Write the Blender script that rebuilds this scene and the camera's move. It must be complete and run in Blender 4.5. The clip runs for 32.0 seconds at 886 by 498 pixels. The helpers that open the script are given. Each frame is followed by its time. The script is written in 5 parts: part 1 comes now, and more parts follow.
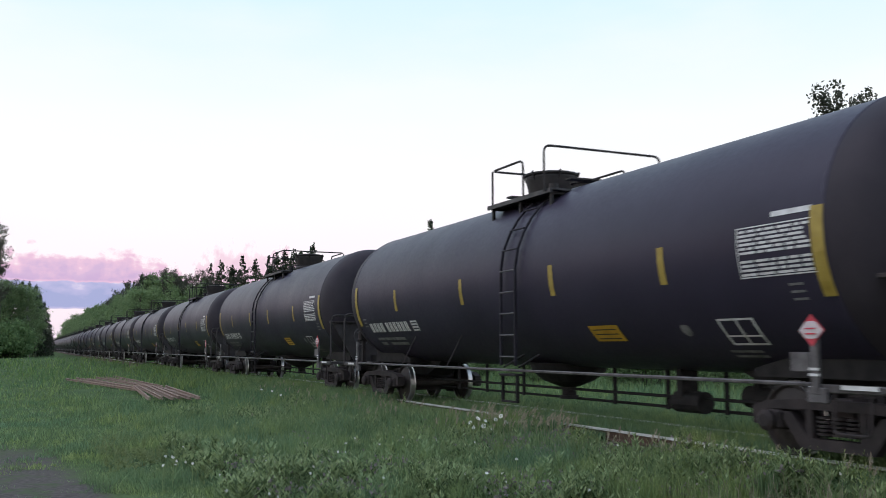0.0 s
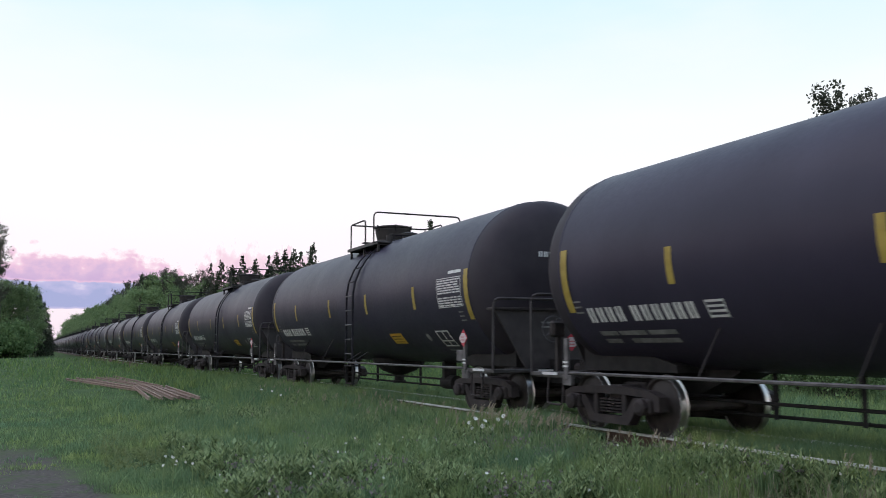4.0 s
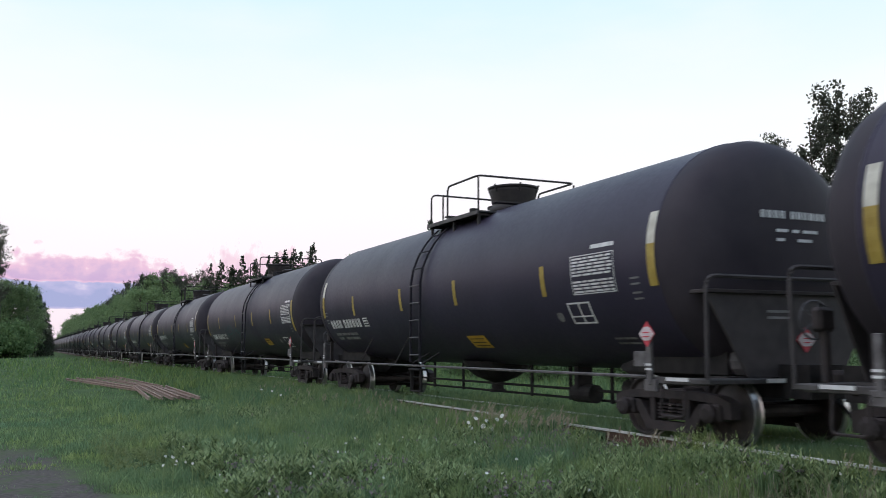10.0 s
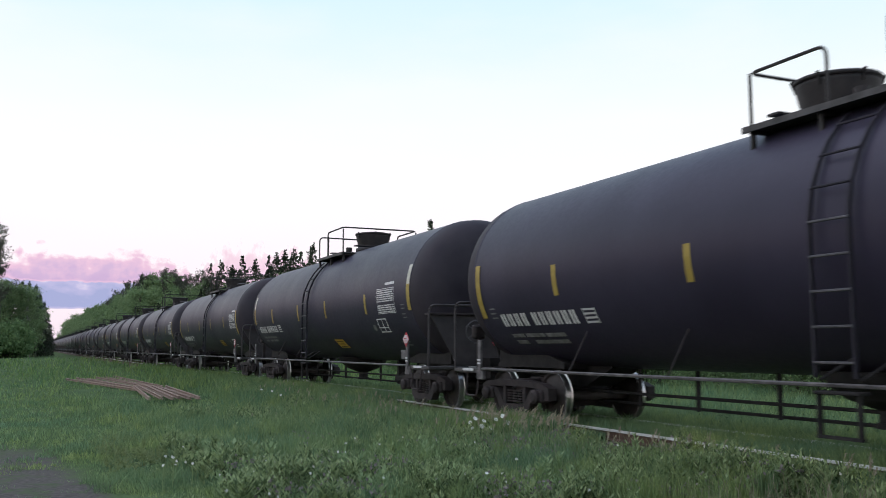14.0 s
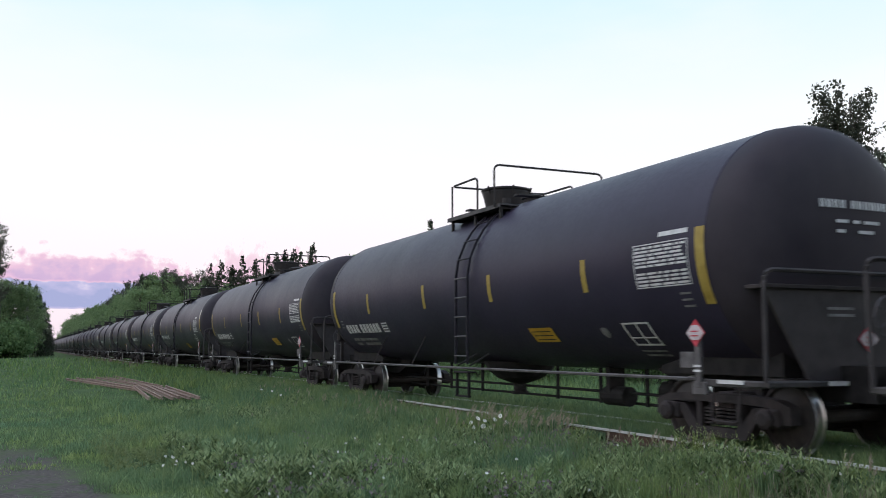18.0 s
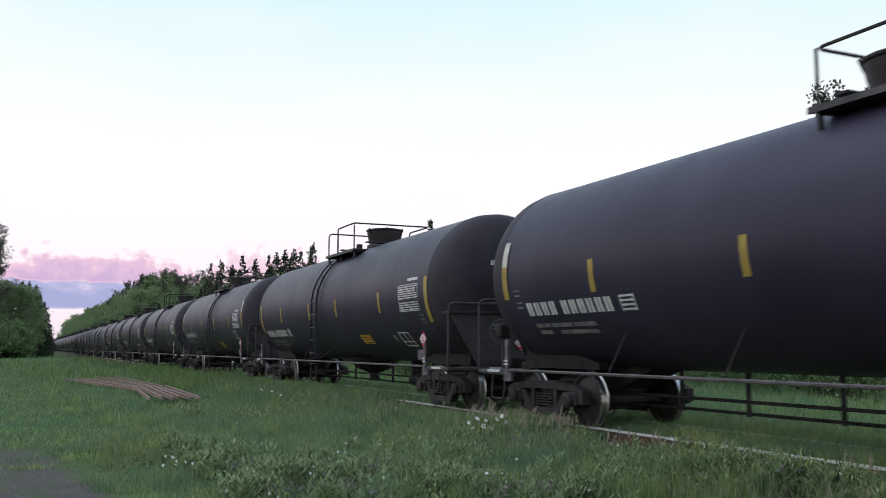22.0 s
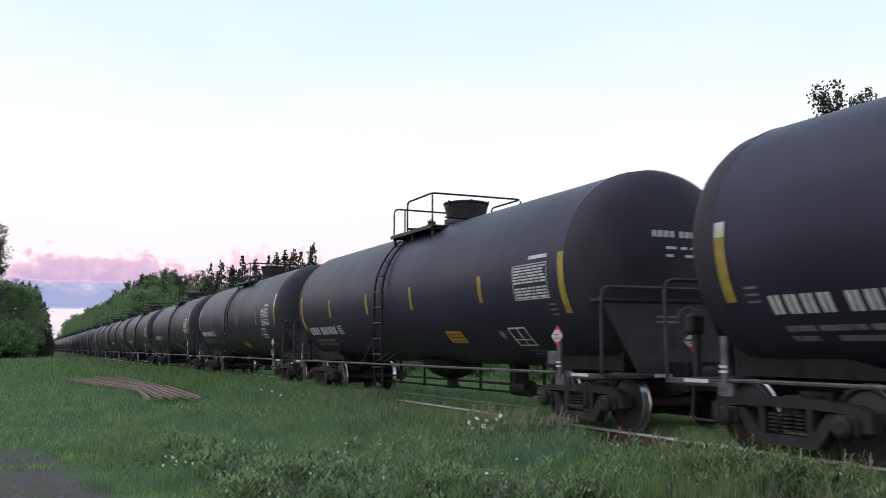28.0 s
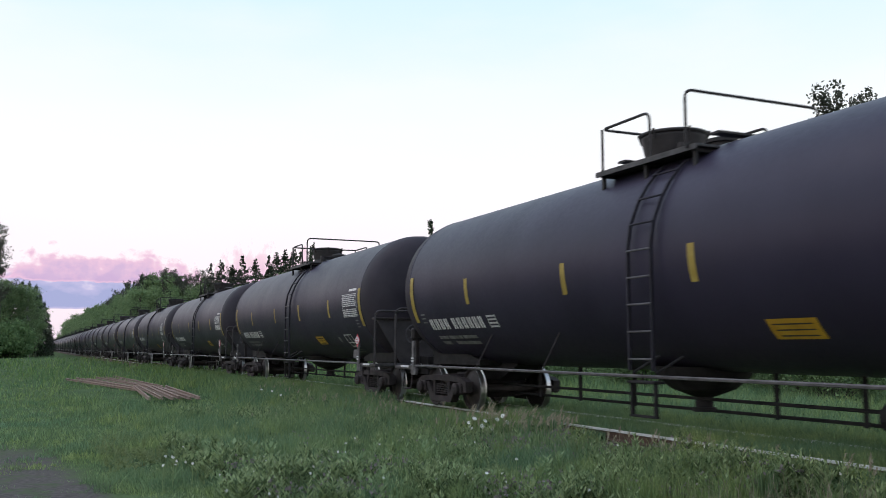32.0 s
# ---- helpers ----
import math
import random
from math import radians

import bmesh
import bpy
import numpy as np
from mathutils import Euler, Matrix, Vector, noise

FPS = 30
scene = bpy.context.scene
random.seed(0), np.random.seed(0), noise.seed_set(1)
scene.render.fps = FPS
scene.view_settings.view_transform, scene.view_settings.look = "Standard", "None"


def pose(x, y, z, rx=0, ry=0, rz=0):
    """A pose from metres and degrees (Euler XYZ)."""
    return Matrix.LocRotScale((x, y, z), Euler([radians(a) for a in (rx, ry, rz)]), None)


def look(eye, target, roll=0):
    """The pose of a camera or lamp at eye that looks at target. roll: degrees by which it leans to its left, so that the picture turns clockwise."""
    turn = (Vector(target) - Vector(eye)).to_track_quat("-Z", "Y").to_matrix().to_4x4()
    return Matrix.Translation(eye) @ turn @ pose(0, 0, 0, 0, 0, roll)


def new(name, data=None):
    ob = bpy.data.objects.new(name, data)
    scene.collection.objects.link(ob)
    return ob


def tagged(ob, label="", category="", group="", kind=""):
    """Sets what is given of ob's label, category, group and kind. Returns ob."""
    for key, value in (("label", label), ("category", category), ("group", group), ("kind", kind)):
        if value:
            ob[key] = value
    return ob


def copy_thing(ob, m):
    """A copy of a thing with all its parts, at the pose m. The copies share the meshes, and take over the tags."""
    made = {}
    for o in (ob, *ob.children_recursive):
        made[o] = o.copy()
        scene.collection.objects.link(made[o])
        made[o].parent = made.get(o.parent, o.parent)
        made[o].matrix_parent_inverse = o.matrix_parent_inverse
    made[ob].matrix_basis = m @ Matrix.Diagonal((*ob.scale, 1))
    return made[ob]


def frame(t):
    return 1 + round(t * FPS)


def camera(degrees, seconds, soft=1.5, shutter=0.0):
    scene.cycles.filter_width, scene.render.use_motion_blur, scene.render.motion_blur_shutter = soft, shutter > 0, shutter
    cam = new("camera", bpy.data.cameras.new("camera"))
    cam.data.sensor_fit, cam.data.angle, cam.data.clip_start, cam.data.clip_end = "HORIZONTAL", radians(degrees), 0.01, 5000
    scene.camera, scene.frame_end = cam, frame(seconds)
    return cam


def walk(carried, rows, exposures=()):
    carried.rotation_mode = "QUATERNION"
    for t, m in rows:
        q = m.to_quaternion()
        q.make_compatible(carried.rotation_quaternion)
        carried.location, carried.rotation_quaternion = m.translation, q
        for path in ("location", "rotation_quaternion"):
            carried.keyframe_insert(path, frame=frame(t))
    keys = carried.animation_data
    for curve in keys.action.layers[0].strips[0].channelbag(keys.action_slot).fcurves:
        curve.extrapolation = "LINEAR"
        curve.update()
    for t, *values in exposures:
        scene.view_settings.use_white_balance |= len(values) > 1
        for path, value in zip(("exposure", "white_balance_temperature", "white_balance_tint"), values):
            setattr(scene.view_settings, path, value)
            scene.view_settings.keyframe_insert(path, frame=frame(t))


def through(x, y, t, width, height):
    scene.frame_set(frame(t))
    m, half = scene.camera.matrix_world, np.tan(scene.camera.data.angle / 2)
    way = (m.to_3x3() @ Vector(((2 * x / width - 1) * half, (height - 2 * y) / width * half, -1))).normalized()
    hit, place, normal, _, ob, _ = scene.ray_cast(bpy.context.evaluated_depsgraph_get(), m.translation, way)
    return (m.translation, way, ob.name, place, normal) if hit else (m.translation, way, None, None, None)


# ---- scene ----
# ---------- plan: track along +y at x = TRACK, rail tops at z = 0, train rolls towards -y ----------
TRACK = 8.96
EYE = (0.0, 0.0, 1.25)
YAW, PITCH = radians(24.39), radians(6.23)
CAR_PITCH, SPEED = 18.1, 16.015
TANK_R, TANK_Z = 1.585, 2.50
HALF, FAR_HALF = 7.5, 7.38

cam = camera(52.2, 32.0, soft=0.8, shutter=0.12)
AHEAD = (math.sin(YAW) * math.cos(PITCH), math.cos(YAW) * math.cos(PITCH), EYE[2] + math.sin(PITCH))
STAND = look(EYE, AHEAD)
walk(cam, [(0.0, STAND), (32.0, STAND)])

# ---------- evening sky: thin bright veil, blue above, pink towards the horizon ----------
world = bpy.data.worlds.new("evening_sky")
scene.world = world
world.use_nodes = True
wn, wl = world.node_tree.nodes, world.node_tree.links
wn.clear()
w_out = wn.new("ShaderNodeOutputWorld")
w_bg = wn.new("ShaderNodeBackground")
w_co = wn.new("ShaderNodeTexCoord")
w_sep = wn.new("ShaderNodeSeparateXYZ")
wl.new(w_co.outputs["Generated"], w_sep.inputs[0])
w_ramp = wn.new("ShaderNodeValToRGB")
SKY_STOPS = [(0.0, (0.95, 0.80, 0.90)), (0.06, (1.0, 0.88, 0.97)), (0.14, (1.02, 0.97, 1.03)), (0.24, (0.96, 1.0, 1.03)),
             (0.36, (0.74, 0.93, 1.02)), (0.6, (0.50, 0.70, 0.95)), (1.0, (0.36, 0.52, 0.82))]
while len(w_ramp.color_ramp.elements) < len(SKY_STOPS):
    w_ramp.color_ramp.elements.new(0.5)
for el, (p, c) in zip(w_ramp.color_ramp.elements, SKY_STOPS):
    el.position, el.color = p, (*c, 1)
wl.new(w_sep.outputs["Z"], w_ramp.inputs[0])
w_map = wn.new("ShaderNodeMapping")
w_map.inputs["Scale"].default_value = (2.0, 2.0, 7.0)
wl.new(w_co.outputs["Generated"], w_map.inputs[0])
w_noise = wn.new("ShaderNodeTexNoise")
w_noise.inputs["Scale"].default_value = 2.2
w_noise.inputs["Detail"].default_value = 6
wl.new(w_map.outputs[0], w_noise.inputs[0])
w_veil = wn.new("ShaderNodeMapRange")
w_veil.inputs[1].default_value, w_veil.inputs[2].default_value = 0.4, 0.7
w_veil.inputs[3].default_value, w_veil.inputs[4].default_value = 0.0, 0.35
wl.new(w_noise.outputs[0], w_veil.inputs[0])
w_mix = wn.new("ShaderNodeMix")
w_mix.data_type = "RGBA"
w_mix.inputs[7].default_value = (1.02, 1.0, 1.04, 1)
wl.new(w_veil.outputs[0], w_mix.inputs[0])
wl.new(w_ramp.outputs[0], w_mix.inputs[6])
w_sky = wn.new("ShaderNodeTexSky")
w_sky.sky_type, w_sky.sun_disc = "NISHITA", False
w_sky.sun_elevation, w_sky.sun_rotation = radians(2.0), radians(-75)
w_dim = wn.new("ShaderNodeVectorMath")
w_dim.operation = "SCALE"
w_dim.inputs[3].default_value = 0.12
wl.new(w_sky.outputs[0], w_dim.inputs[0])
w_add = wn.new("ShaderNodeMix")
w_add.data_type = "RGBA"
w_add.inputs[0].default_value = 0.88
wl.new(w_dim.outputs[0], w_add.inputs[6])
wl.new(w_mix.outputs[2], w_add.inputs[7])
wl.new(w_add.outputs[2], w_bg.inputs[0])
w_bg.inputs[1].default_value = 1.14
wl.new(w_bg.outputs[0], w_out.inputs[0])

sun = new("sun", bpy.data.lights.new("sun", "SUN"))
sun.data.energy, sun.data.angle, sun.data.color = 0.9, radians(50), (1.0, 0.90, 0.96)
sun.matrix_world = look((-40, 25, 75), (0, 0, 0))


# ---------- materials ----------
def material(name, rough=0.8, metal=0.0, spec=0.5):
    m = bpy.data.materials.new(name)
    m.use_nodes = True
    b = m.node_tree.nodes["Principled BSDF"]
    b.inputs["Roughness"].default_value, b.inputs["Metallic"].default_value = rough, metal
    b.inputs["Specular IOR Level"].default_value = spec
    return m, m.node_tree.nodes, m.node_tree.links, b


def noise_node(n, l, scale, detail=4, stretch=(1, 1, 1), coord="Object", rough=0.55):
    co, mp, nz = n.new("ShaderNodeTexCoord"), n.new("ShaderNodeMapping"), n.new("ShaderNodeTexNoise")
    mp.inputs["Scale"].default_value = stretch
    nz.inputs["Scale"].default_value, nz.inputs["Detail"].default_value = scale, detail
    nz.inputs["Roughness"].default_value = rough
    l.new(co.outputs[coord], mp.inputs[0])
    l.new(mp.outputs[0], nz.inputs[0])
    return nz.outputs[0]


def ramp(n, l, fac, stops):
    r = n.new("ShaderNodeValToRGB")
    while len(r.color_ramp.elements) < len(stops):
        r.color_ramp.elements.new(0.5)
    for el, (p, c) in zip(r.color_ramp.elements, stops):
        el.position, el.color = p, (*c, 1)
    l.new(fac, r.inputs[0])
    return r.outputs[0]


def mix(n, l, fac, a, b, mode="MIX"):
    m = n.new("ShaderNodeMix")
    m.data_type, m.blend_type = "RGBA", mode
    for sock, v in ((m.inputs[0], fac), (m.inputs[6], a), (m.inputs[7], b)):
        if isinstance(v, (int, float)):
            sock.default_value = v
        elif isinstance(v, tuple):
            sock.default_value = (*v, 1)
        else:
            l.new(v, sock)
    return m.outputs[2]


def span(n, l, v, a, b, c=0.0, d=1.0):
    m = n.new("ShaderNodeMapRange")
    for k, x in enumerate((a, b, c, d)):
        m.inputs[k + 1].default_value = x
    l.new(v, m.inputs[0])
    return m.outputs[0]


def bump(n, l, b, h, strength=0.3, dist=0.02):
    k = n.new("ShaderNodeBump")
    k.inputs["Strength"].default_value, k.inputs["Distance"].default_value = strength, dist
    l.new(h, k.inputs["Height"])
    l.new(k.outputs[0], b.inputs["Normal"])


def speckled(name, stops, scale=6, rough=0.8, metal=0.0, spec=0.4, stretch=(1, 1, 1), relief=0.2, dist=0.01):
    m, n, l, b = material(name, rough, metal, spec)
    f = noise_node(n, l, scale, 5, stretch)
    l.new(ramp(n, l, f, stops), b.inputs["Base Color"])
    bump(n, l, b, noise_node(n, l, scale * 6, 3, stretch), relief, dist)
    return m


def tank_paint():
    m, n, l, b = material("tank_paint", 0.42, 0.0, 0.17)
    big = noise_node(n, l, 0.55, 5)
    streak = noise_node(n, l, 1.0, 5, (1.0, 0.8, 0.35))
    fine = noise_node(n, l, 14, 4)
    base = ramp(n, l, big, [(0.3, (0.0265, 0.0225, 0.041)), (0.7, (0.041, 0.0360, 0.061))])
    dust = mix(n, l, span(n, l, streak, 0.52, 0.8, 0.0, 0.24), base, (0.046, 0.040, 0.062))
    info = n.new("ShaderNodeObjectInfo")
    car = mix(n, l, span(n, l, info.outputs["Random"], 0.0, 1.0, 0.0, 0.14), dust, (0.052, 0.043, 0.062))
    l.new(mix(n, l, span(n, l, fine, 0.62, 0.8, 0, 0.25), car, (0.052, 0.047, 0.056)), b.inputs["Base Color"])
    l.new(span(n, l, mix(n, l, 0.5, streak, fine), 0.3, 0.7, 0.34, 0.52), b.inputs["Roughness"])
    b.inputs["Coat Weight"].default_value, b.inputs["Coat Roughness"].default_value = 0.06, 0.34
    bump(n, l, b, noise_node(n, l, 0.9, 3), 0.07, 0.03)
    return m


def head_paint():
    """Brown grime on the tank's ends; the dull tone also paints in their shade."""
    m, n, l, b = material("grimy_shaded_head_paint", 0.6, 0.0, 0.14)
    blot = noise_node(n, l, 1.3, 6)
    run = noise_node(n, l, 2.2, 5, (1.0, 1.0, 0.25))
    base = ramp(n, l, blot, [(0.3, (0.029, 0.025, 0.033)), (0.7, (0.050, 0.043, 0.052))])
    l.new(mix(n, l, span(n, l, run, 0.5, 0.75, 0.0, 0.5), base, (0.052, 0.044, 0.048)), b.inputs["Base Color"])
    l.new(span(n, l, blot, 0.3, 0.7, 0.48, 0.68), b.inputs["Roughness"])
    bump(n, l, b, noise_node(n, l, 9.0, 4), 0.08, 0.01)
    return m


def two_sided_leaf(name, a, c, through=0.35, rough=0.6):
    m, n, l, b = material(name, rough, 0.0, 0.15)
    g = n.new("ShaderNodeNewGeometry")
    col = ramp(n, l, g.outputs["Random Per Island"], [(0.0, a), (1.0, c)])
    info = n.new("ShaderNodeObjectInfo")
    hsv = n.new("ShaderNodeHueSaturation")
    l.new(span(n, l, info.outputs["Random"], 0, 1, 0.75, 1.2), hsv.inputs["Value"])
    l.new(col, hsv.inputs["Color"])
    l.new(hsv.outputs[0], b.inputs["Base Color"])
    t = n.new("ShaderNodeBsdfTranslucent")
    l.new(hsv.outputs[0], t.inputs[0])
    ms = n.new("ShaderNodeMixShader")
    ms.inputs[0].default_value = through
    l.new(b.outputs[0], ms.inputs[1])
    l.new(t.outputs[0], ms.inputs[2])
    l.new(ms.outputs[0], n["Material Output"].inputs[0])
    return m


M_TANK = tank_paint()
M_HEAD = head_paint()
M_FRAME = speckled("grimy_frame_steel", [(0.3, (0.012, 0.011, 0.012)), (0.7, (0.032, 0.029, 0.029))], 4, 0.7, spec=0.2)
M_TRUCK = speckled("rusty_truck_casting", [(0.3, (0.016, 0.013, 0.014)), (0.7, (0.044, 0.034, 0.034))], 5, 0.75)
M_WORN = speckled("worn_grey_steel", [(0.3, (0.050, 0.046, 0.048)), (0.7, (0.15, 0.14, 0.145))], 6, 0.5)
M_RAILSTEEL = speckled("bare_rail_steel", [(0.3, (0.62, 0.61, 0.61)), (0.7, (0.80, 0.79, 0.78))], 3, 0.5, 0.35)
M_RUST = speckled("rail_rust", [(0.3, (0.06, 0.035, 0.025)), (0.7, (0.14, 0.085, 0.06))], 8, 0.85)
M_YELLOW = speckled("yellow_reflector", [(0.3, (0.26, 0.18, 0.03)), (0.7, (0.42, 0.31, 0.07))], 5, 0.5)
M_PALE = speckled("pale_reflector", [(0.3, (0.42, 0.40, 0.33)), (0.7, (0.62, 0.60, 0.52))], 5, 0.5)
M_WHITE = speckled("stencil_white", [(0.3, (0.50, 0.50, 0.50)), (0.7, (0.74, 0.74, 0.74))], 7, 0.6)
M_DIM = speckled("faded_stencil", [(0.3, (0.12, 0.12, 0.12)), (0.7, (0.26, 0.26, 0.26))], 7, 0.6)
M_RED = speckled("placard_red", [(0.3, (0.42, 0.03, 0.05)), (0.7, (0.60, 0.06, 0.09))], 6, 0.5)
M_PLAC = speckled("placard_white", [(0.3, (0.52, 0.45, 0.47)), (0.7, (0.68, 0.60, 0.62))], 6, 0.5)
M_ORANGE = speckled("caution_yellow", [(0.3, (0.42, 0.24, 0.02)), (0.7, (0.58, 0.36, 0.04))], 6, 0.5)
M_GRAFF = speckled("teal_spray_paint", [(0.3, (0.03, 0.07, 0.08)), (0.7, (0.06, 0.13, 0.14))], 6, 0.6)
M_HATCH = speckled("hatch_steel", [(0.3, (0.014, 0.012, 0.013)), (0.7, (0.033, 0.027, 0.027))], 5, 0.6)
M_LEAF = two_sided_leaf("broad_leaf", (0.120, 0.190, 0.088), (0.265, 0.360, 0.170))
M_LEAF2 = two_sided_leaf("bush_leaf", (0.090, 0.160, 0.064), (0.190, 0.285, 0.122))
M_NEEDLE = two_sided_leaf("spruce_needle", (0.028, 0.044, 0.028), (0.068, 0.090, 0.052), 0.2)
M_ASPEN = two_sided_leaf("aspen_leaf", (0.060, 0.066, 0.052), (0.135, 0.145, 0.105), 0.35)
M_BARK = speckled("bark", [(0.3, (0.05, 0.04, 0.035)), (0.7, (0.14, 0.12, 0.10))], 3, 0.9, stretch=(3, 3, 0.5))
M_BIRCH = speckled("pale_bark", [(0.35, (0.12, 0.11, 0.10)), (0.6, (0.42, 0.40, 0.37))], 4, 0.85, stretch=(1, 1, 3))
def grass_material():
    m, n, l, b = material("grass_blade", 0.7, 0.0, 0.1)
    g = n.new("ShaderNodeNewGeometry")
    blade = ramp(n, l, g.outputs["Random Per Island"], [(0.0, (0.150, 0.216, 0.122)), (0.7, (0.244, 0.338, 0.194)), (1.0, (0.33, 0.42, 0.255))])
    cool = mix(n, l, 1.0, blade, (0.78, 0.92, 0.92), "MULTIPLY")
    warm = mix(n, l, 1.0, blade, (1.30, 1.20, 0.82), "MULTIPLY")
    col = mix(n, l, span(n, l, noise_node(n, l, 0.55, 4), 0.38, 0.62), cool, warm)
    col = mix(n, l, span(n, l, noise_node(n, l, 2.4, 3), 0.45, 0.62, 0.0, 0.75), col, mix(n, l, 1.0, blade, (0.60, 0.70, 0.66), "MULTIPLY"))
    # blade colour is tinted darker with distance, to offset the pale sky sheen
    co, sep = n.new("ShaderNodeTexCoord"), n.new("ShaderNodeSeparateXYZ")
    l.new(co.outputs["Object"], sep.inputs[0])
    col = mix(n, l, span(n, l, sep.outputs["Y"], 18.0, 55.0), col, mix(n, l, 1.0, col, (0.80, 0.86, 0.68), "MULTIPLY"))
    l.new(col, b.inputs["Base Color"])
    t, ms = n.new("ShaderNodeBsdfTranslucent"), n.new("ShaderNodeMixShader")
    l.new(col, t.inputs[0])
    ms.inputs[0].default_value = 0.45
    l.new(b.outputs[0], ms.inputs[1])
    l.new(t.outputs[0], ms.inputs[2])
    l.new(ms.outputs[0], n["Material Output"].inputs[0])
    return m


M_GRASS = grass_material()
M_STRAW = two_sided_leaf("dry_grass_head", (0.24, 0.21, 0.15), (0.44, 0.39, 0.30), 0.3)
M_PETAL = speckled("white_petal", [(0.3, (0.7, 0.7, 0.66)), (0.7, (0.85, 0.85, 0.82))], 20, 0.7)
M_CLOVER = speckled("clover_purple", [(0.3, (0.19, 0.165, 0.155)), (0.7, (0.30, 0.265, 0.255))], 30, 0.8)
M_WEED = two_sided_leaf("weed_leaf", (0.075, 0.125, 0.052), (0.42, 0.52, 0.255), 0.40)
M_DOCK = two_sided_leaf("dock_leaf", (0.17, 0.255, 0.120), (0.31, 0.405, 0.205), 0.4)
M_HERB = two_sided_leaf("herb_leaf", (0.17, 0.24, 0.085), (0.36, 0.42, 0.18), 0.45)
M_SLEEPER = speckled("old_sleeper_wood", [(0.3, (0.045, 0.036, 0.03)), (0.7, (0.13, 0.105, 0.085))], 3, 0.9, stretch=(0.6, 5, 5))
M_BALLAST = speckled("brown_ballast", [(0.3, (0.050, 0.033, 0.026)), (0.7, (0.135, 0.092, 0.074))], 9, 0.95, relief=0.9, dist=0.04)
M_OLDRAIL = speckled("rusted_scrap_rail", [(0.3, (0.15, 0.095, 0.075)), (0.7, (0.34, 0.25, 0.20))], 2.5, 0.8)


def ground_material():
    m, n, l, b = material("meadow_ground", 0.95, 0.0, 0.05)
    big = noise_node(n, l, 0.12, 5)
    mid = noise_node(n, l, 1.1, 5)
    fine = noise_node(n, l, 16, 5)
    green = ramp(n, l, mid, [(0.25, (0.046, 0.080, 0.036)), (0.5, (0.072, 0.118, 0.050)), (0.75, (0.105, 0.158, 0.071))])
    green = mix(n, l, span(n, l, big, 0.4, 0.65, 0, 0.5), green, (0.098, 0.140, 0.050))
    green = mix(n, l, span(n, l, fine, 0.5, 0.75, 0, 0.5), green, (0.045, 0.070, 0.028))
    dirt = ramp(n, l, fine, [(0.3, (0.070, 0.063, 0.058)), (0.7, (0.140, 0.126, 0.117))])
    moss = span(n, l, noise_node(n, l, 3.6, 6, rough=0.7), 0.50, 0.62, 1.0, 0.35)
    co, sep = n.new("ShaderNodeTexCoord"), n.new("ShaderNodeSeparateXYZ")
    l.new(co.outputs["Object"], sep.inputs[0])

    def lin(a, x, c):
        k = n.new("ShaderNodeMath")
        k.operation = "MULTIPLY_ADD"
        l.new(x, k.inputs[0])
        k.inputs[1].default_value = a
        if isinstance(c, float):
            k.inputs[2].default_value = c
        else:
            l.new(c, k.inputs[2])
        return k.outputs[0]
    # worn vehicle track: a strip that runs off to the near left
    side = lin(0.12, sep.outputs["Y"], lin(1.0, sep.outputs["X"], -3.3))
    side = lin(1.0, fine, lin(1.1, mid, side))
    worn = span(n, l, side, 0.10, -0.25, 0.0, 1.0)
    far = span(n, l, sep.outputs["Y"], 18.0, 15.0, 0.0, 1.0)
    lane = n.new("ShaderNodeMath")
    lane.operation = "MULTIPLY"
    l.new(worn, lane.inputs[0])
    l.new(span(n, l, side, -6.0, -5.4), lane.inputs[1])
    k = n.new("ShaderNodeMath")
    k.operation = "MULTIPLY"
    l.new(lane.outputs[0], k.inputs[0])
    l.new(far, k.inputs[1])
    bare = n.new("ShaderNodeMath")
    bare.operation = "MULTIPLY"
    l.new(k.outputs[0], bare.inputs[0])
    l.new(moss, bare.inputs[1])
    l.new(mix(n, l, bare.outputs[0], green, dirt), b.inputs["Base Color"])
    bump(n, l, b, fine, 0.6, 0.05)
    return m


M_GROUND = ground_material()


# ---------- mesh helpers ----------
def mesh_object(name, bm, mat, smooth=False):
    me = bpy.data.meshes.new(name)
    bm.normal_update()
    bm.to_mesh(me)
    bm.free()
    if smooth:
        me.polygons.foreach_set("use_smooth", [True] * len(me.polygons))
    me.materials.append(mat)
    return new(name, me)


def part(name, bm, mat, parent, label="", smooth=False):
    ob = mesh_object(name, bm, mat, smooth)
    ob.parent = parent
    if label:
        ob["label"] = label
    return ob


def box(bm, size, at=(0, 0, 0), rot=(0, 0, 0), bevel=0.0):
    m = Matrix.LocRotScale(at, Euler([radians(a) for a in rot]), size)
    made = bmesh.ops.create_cube(bm, size=1.0, matrix=m)["verts"]
    if bevel:
        edges = list({e for v in made for e in v.link_edges})
        bmesh.ops.bevel(bm, geom=edges, offset=bevel, segments=1, affect="EDGES")
    return bm


def rod(bm, a, b, r, seg=8):
    a, b = Vector(a), Vector(b)
    d = b - a
    m = Matrix.Translation((a + b) / 2) @ d.to_track_quat("Z", "Y").to_matrix().to_4x4()
    bmesh.ops.create_cone(bm, cap_ends=True, segments=seg, radius1=r, radius2=r, depth=d.length, matrix=m)
    return bm


